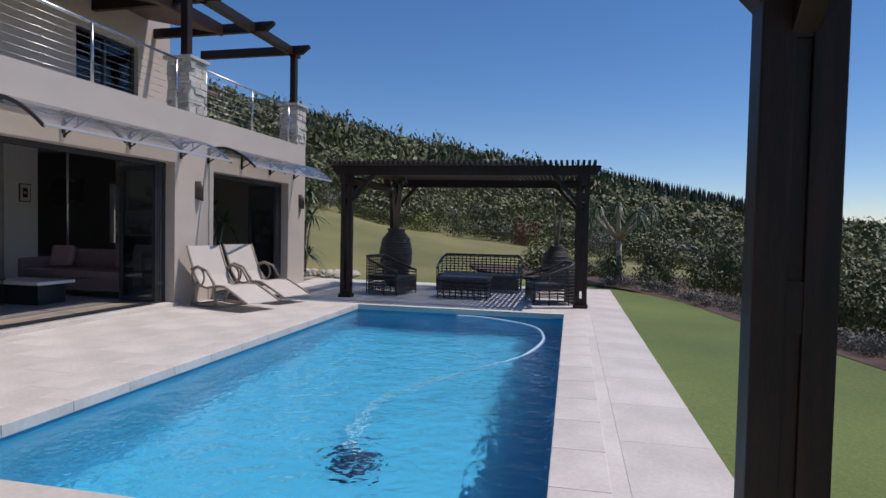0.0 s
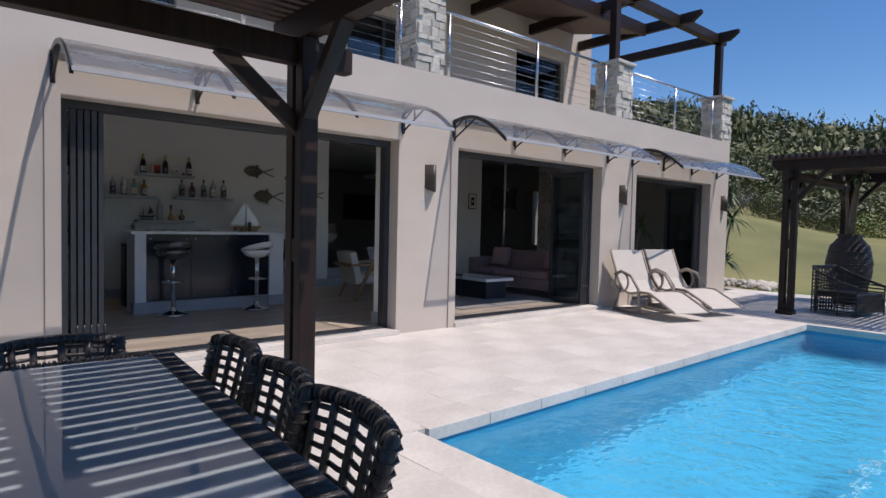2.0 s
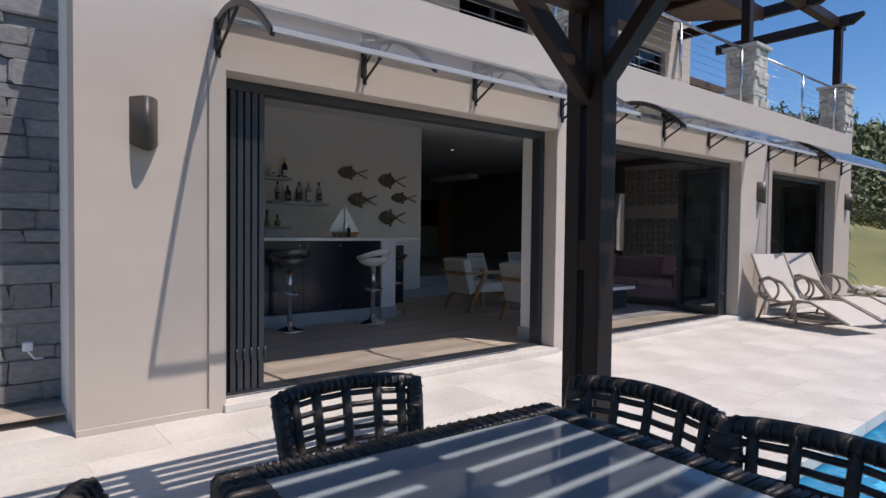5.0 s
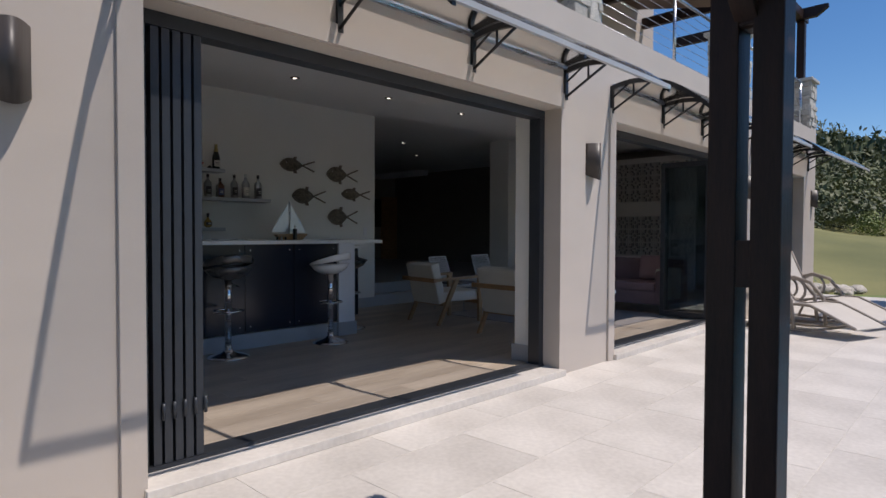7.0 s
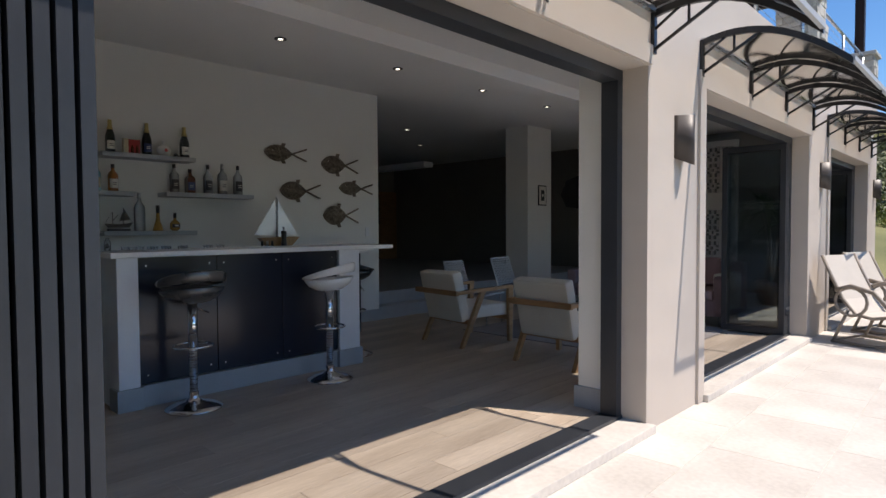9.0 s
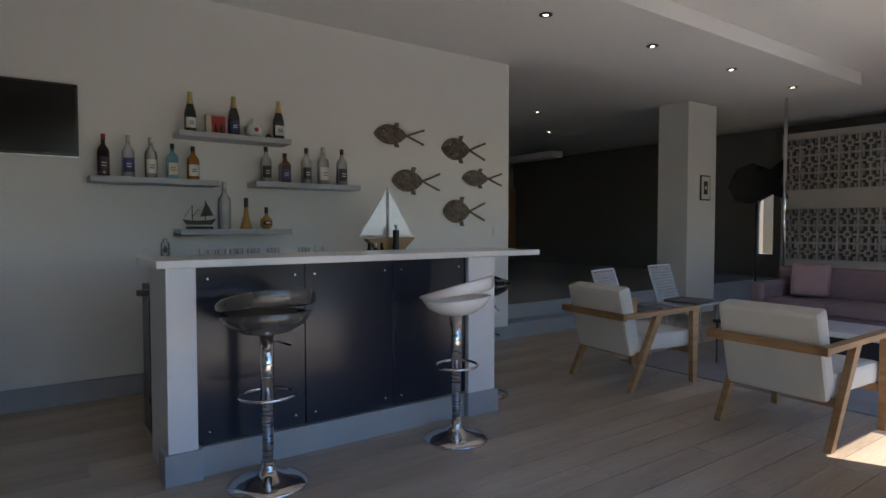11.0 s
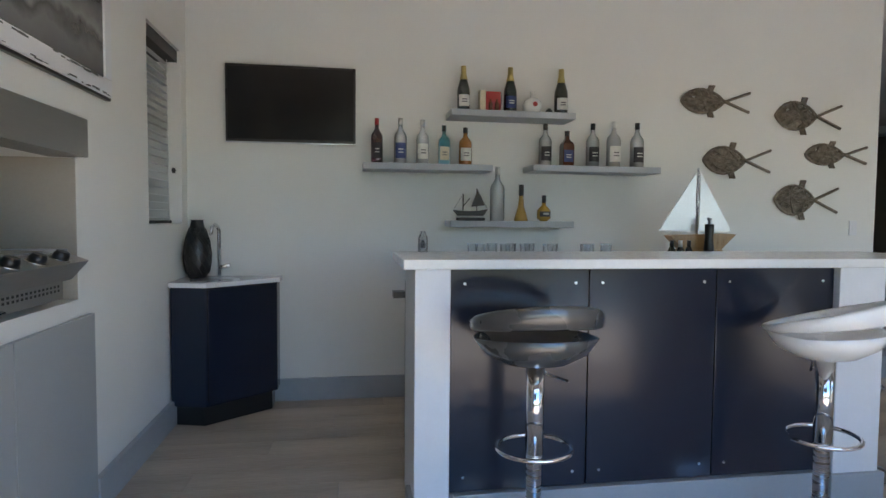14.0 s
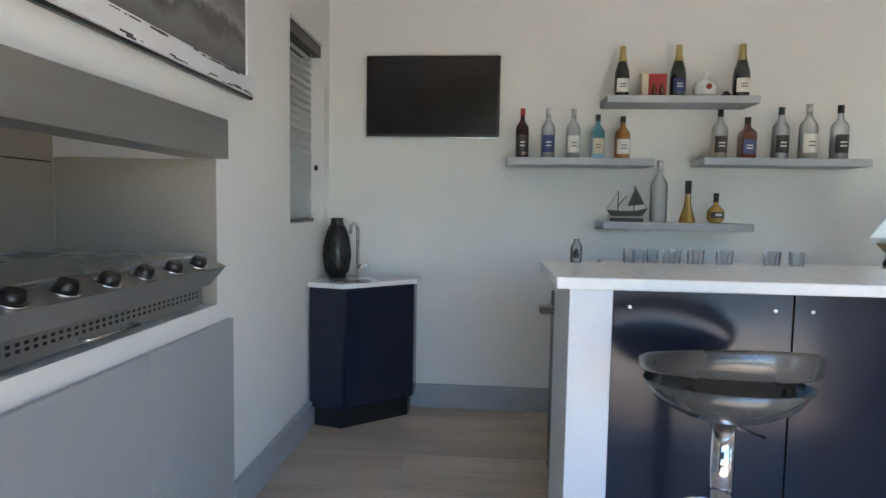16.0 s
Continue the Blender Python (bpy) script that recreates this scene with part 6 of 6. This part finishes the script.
BUSHES = {}
for nm, mt in (("olive", M_bushA), ("grey", M_bushB), ("red", M_red), ("bright", M_bright)):
    BUSHES[nm] = []
    for k in range(2):
        o = quads_object("bush_shape", near_kinds[(k + len(BUSHES)) % 4], mt)
        BUSHES[nm].append(o.data)
        bpy.data.objects.remove(o)


def bush(nm, x, y, s, h, label, z=None):
    o = new("shrub", BUSHES[nm][NPR.randint(2)])
    z = ground_z(x, y) - 0.08 if z is None else z
    o.matrix_basis = pose(x, y, z, 0, 0, NPR.uniform(0, 360)) @ Matrix.Diagonal((s, s, h, 1))
    return tagged(o, label, "shrub", "garden shrubs")


for k in range(26):
    a = -14 + k * 1.75
    r = 30.5 + NPR.uniform(-1.0, 1.6)
    x, y = polar(a, r)
    bush("bright" if k % 7 == 3 else "grey" if k % 5 == 2 else "olive", x, y, NPR.uniform(0.7, 1.5), NPR.uniform(0.7, 1.7), "rounded green shrub at the lawn edge")
x, y = polar(5.3, 29.5)
bush("red", x, y, 0.75, 1.5, "rust red shrub in the mulch bed")
# bed along the curved edge of the lower lawn
BED_Y = (-16.0, 0.0, 6.85, 7.7, 10.3, 12.9, 14.3, 15.3, 16.6, 18.5)
BED_X = (5.2, 4.1, 3.35, 3.15, 2.65, 2.15, 1.50, 0.75, -0.9, -3.3)


def bed_x(y):
    return float(np.interp(y, BED_Y, BED_X))


for k in range(44):
    y = 2.0 + k * 0.36
    low = k % 3 != 0
    x = bed_x(y) + NPR.uniform(0.35, 0.6) + (0 if low else 0.7)
    bush("grey" if low else "olive", x, y, NPR.uniform(0.28, 0.42) if low else NPR.uniform(0.4, 0.65), NPR.uniform(0.25, 0.4) if low else NPR.uniform(0.6, 1.0), "low silver-leaved shrub in the bed" if low else "dark green shrub in the garden bed", -0.05)
for k in range(64):
    y = 0.0 + k * 0.31
    x = bed_x(y) + NPR.uniform(1.6, 5.0)
    bush("bright" if k % 9 == 4 else "olive", x, y, NPR.uniform(0.55, 1.05), NPR.uniform(0.7, 1.35), "dark green shrub in the garden bed", -0.15)
# mulch under the beds, running up the slope
bm = bmesh.new()
prev = None
for k in range(70):
    y = -16 + k * 0.52
    row = []
    for j in range(10):
        x = (bed_x(y) if y < 18.5 else -3.3 - (y - 18.5) * 0.30) + j * 1.1
        row.append(bm.verts.new((x, y, ground_z(x, y) + (0.012 if math.hypot(x, y) > 14.5 else -0.022))))
    if prev:
        for j in range(9):
            bm.faces.new((prev[j], prev[j + 1], row[j + 1], row[j]))
    prev = row
struct("ground_bed", bm, M_soil, "dark mulch of the garden bed", "soil")
# pale rocks at the house corner
M_rock = mat("pale_rock", (0.52, 0.48, 0.42), 0.85, vary=0.2, scale=6, fine=60, bump=0.5, piece=0.2)
ROCKS = []
gr_ = random.Random(12)
for k in range(4):
    bm = bmesh.new()
    bmesh.ops.create_icosphere(bm, subdivisions=2, radius=0.5)
    for v in bm.verts:
        v.co += v.co.normalized() * 0.16 * noise.noise(v.co * 2.3 + Vector((k * 5, 0, 0)))
        v.co.z *= 0.7
    ROCKS.append(mesh_of("rock", bm, M_rock))
for k in range(90):
    p = POOL @ Vector((-4.3 + gr_.uniform(-0.2, 2.1), 4.95 + gr_.uniform(0, 1.3) ** 1.0, 0))
    s = gr_.uniform(0.10, 0.32)
    o = new("rock", ROCKS[k % 4])
    o.matrix_basis = pose(p.x, p.y, s * 0.18, gr_.uniform(-20, 20), gr_.uniform(-20, 20), gr_.uniform(0, 360)) @ Matrix.Diagonal((s, s, s, 1))
    tagged(o, "pale rounded rock in the border by the house", "rock", "border rocks")
# tall plant at the house corner
spiky_plant("corner_plant", "tall narrow green shrub at the house corner", pose(-7.6, 15.0, 0), [(0.1, 0.1, 0.6, (0, 0)), (-0.2, 0.0, 1.2, (0, 0)), (0.3, -0.1, 1.7, (0, 0)), (0, 0.2, 2.3, (0, 0.1))], 40, 0.7, 0.04, 15)
# aloe tree
def aloe_tree(m):
    t = thing("aloe_tree", "branched aloe tree with pale trunk and spiky crowns", "tree", "", m)
    bm = bmesh.new()
    tube(bm, [(0, 0, -0.1), (0.03, 0, 0.9), (0, 0.02, 1.7)], [0.17, 0.10, 0.085], 9)
    lf = bmesh.new()
    g = random.Random(21)
    for k in range(7):
        a = 2 * math.pi * k / 7 + g.uniform(-0.3, 0.3)
        rr = g.uniform(0.6, 1.25)
        tip = Vector((rr * math.cos(a), rr * math.sin(a), g.uniform(2.3, 3.0)))
        tube(bm, [(0, 0.02, 1.6), (tip.x * 0.5, tip.y * 0.5, 2.0 + g.uniform(0, 0.2)), tip], [0.09, 0.07, 0.05], 7)
        for _ in range(48):
            b_, e = g.uniform(0, 6.28), g.uniform(-0.3, 1.2)
            blade(lf, tip, (math.cos(b_) * math.cos(e), math.sin(b_) * math.cos(e), math.sin(e)), g.uniform(0.5, 0.75), 0.020, g.uniform(0.8, 1.7))
    part("trunk", bm, mat("aloe_bark", (0.42, 0.37, 0.30), 0.8, vary=0.25, scale=10, bump=0.4), t)
    part("crown", lf, M_leaf, t)


aloe_tree(pose(1.05, 16.4, -0.05) @ Matrix.Diagonal((0.78, 0.78, 0.78, 1)))
# far pine ridge
pines = []
for k in range(420):
    a = -26 + 27.0 * k / 420 + NPR.uniform(-0.1, 0.1)
    r = 300 + NPR.uniform(-6, 6)
    x, y = polar(a, r)
    e = 6.4 + a * 0.225
    base = 1.2 + r * math.tan(radians(max(e, 0.9) - 1.2))
    pines.append((x, y, base, NPR.uniform(5, 7)))
bm = bmesh.new()
for x, y, z, h in pines:
    tip = bm.verts.new((x, y, z + h))
    ring = [bm.verts.new((x + 1.7 * math.cos(q), y + 1.7 * math.sin(q), z - 6)) for q in (0, 1.26, 2.51, 3.77, 5.03)]
    for j in range(5):
        bm.faces.new((ring[j], ring[(j + 1) % 5], tip))
pr = new("pine_ridge", mesh_of("pine_ridge", bm, mat("far_pine", (0.028, 0.042, 0.032), 0.9, vary=0.3, scale=0.2)))
tagged(pr, "dark line of distant pine trees on the ridge", "trees", kind="stuff")
bm = bmesh.new()
prev = None
for k in range(60):
    a = -40 + 44.0 * k / 59
    r = 306
    x, y = polar(a, r)
    e = max(6.4 + a * 0.225, 0.9)
    cur = (bm.verts.new((x, y, -30)), bm.verts.new((x, y, 1.2 + r * math.tan(radians(e - 0.8)))), bm.verts.new((x * 1.3, y * 1.3, -30)))
    if prev:
        bm.faces.new((prev[0], cur[0], cur[1], prev[1]))
        bm.faces.new((prev[1], cur[1], cur[2], prev[2]))
    prev = cur
struct("backdrop", bm, bpy.data.materials["far_pine"], "far dark forested ridge", "hill")

# ---- pieces of floor and terrace ----
tile = mesh_of("tile", B(-0.299, 0.299, -0.449, 0.449, -0.03, 0.0, bevel=0.003), M_tile)
cope = mesh_of("coping", B(-0.298, 0.298, -0.17, 0.17, -0.085, 0.006, bevel=0.006), M_tile)
nt = 0
rest = bmesh.new()
for i in range(14):
    for j in range(27):
        u, v = TU1 - 0.30 - i * 0.60, TV1 - 0.45 - j * 0.90 + (0.45 if i % 2 else 0.0)
        if v + 0.45 > TV1 + 0.01 or u - 0.3 < TU0:
            continue
        if -0.62 < u < PW + 0.60 and -PL - 0.75 < v < 0.75:
            if -0.32 < u < PW + 0.3 and -PL - 0.45 < v < 0.45:
                continue
        x = (POOL @ Vector((u, v, 0)))
        if x.x < -6.75:
            continue
        if nt < 290 and v > -14:
            o = new("tile", tile)
            o.parent = terrace
            o.matrix_basis = POOL @ pose(u, v, -0.001)
            nt += 1
        else:
            box(rest, u - 0.299, u + 0.299, v - 0.449, v + 0.449, -0.03, -0.001)
tagged(part("tiles", turned(rest), M_tile, terrace), kind="stuff")
for side in range(2):
    for k in range(13):
        o = new("coping", cope)
        o.parent = terrace
        o.matrix_basis = POOL @ pose((-0.15, PW + 0.15)[side], 0.15 - 0.30 - k * 0.60 + 0.30 - 0.15, -0.006, 0, 0, 90)
for side in range(2):
    for k in range(6):
        o = new("coping", cope)
        o.parent = terrace
        o.matrix_basis = POOL @ pose(0.29 + k * 0.58, (0.15, -PL - 0.15)[side], -0.0055, 0, 0, 0)
board = mesh_of("board", B(-0.0985, 0.0985, -0.899, 0.899, -0.011, 0.0, bevel=0.0015), M_oak2)
for i in range(24):
    for j in range(8):
        x, y = FX - 0.29 - i * 0.20, NY - 0.6 + 0.9 + j * 1.80 - (i * 0.73 % 1.8)
        if x < TVX - 0.05 or y > 13.4:
            continue
        o = new("board", board)
        o.parent = inner_floor
        o.matrix_basis = pose(x, y, FLOOR)
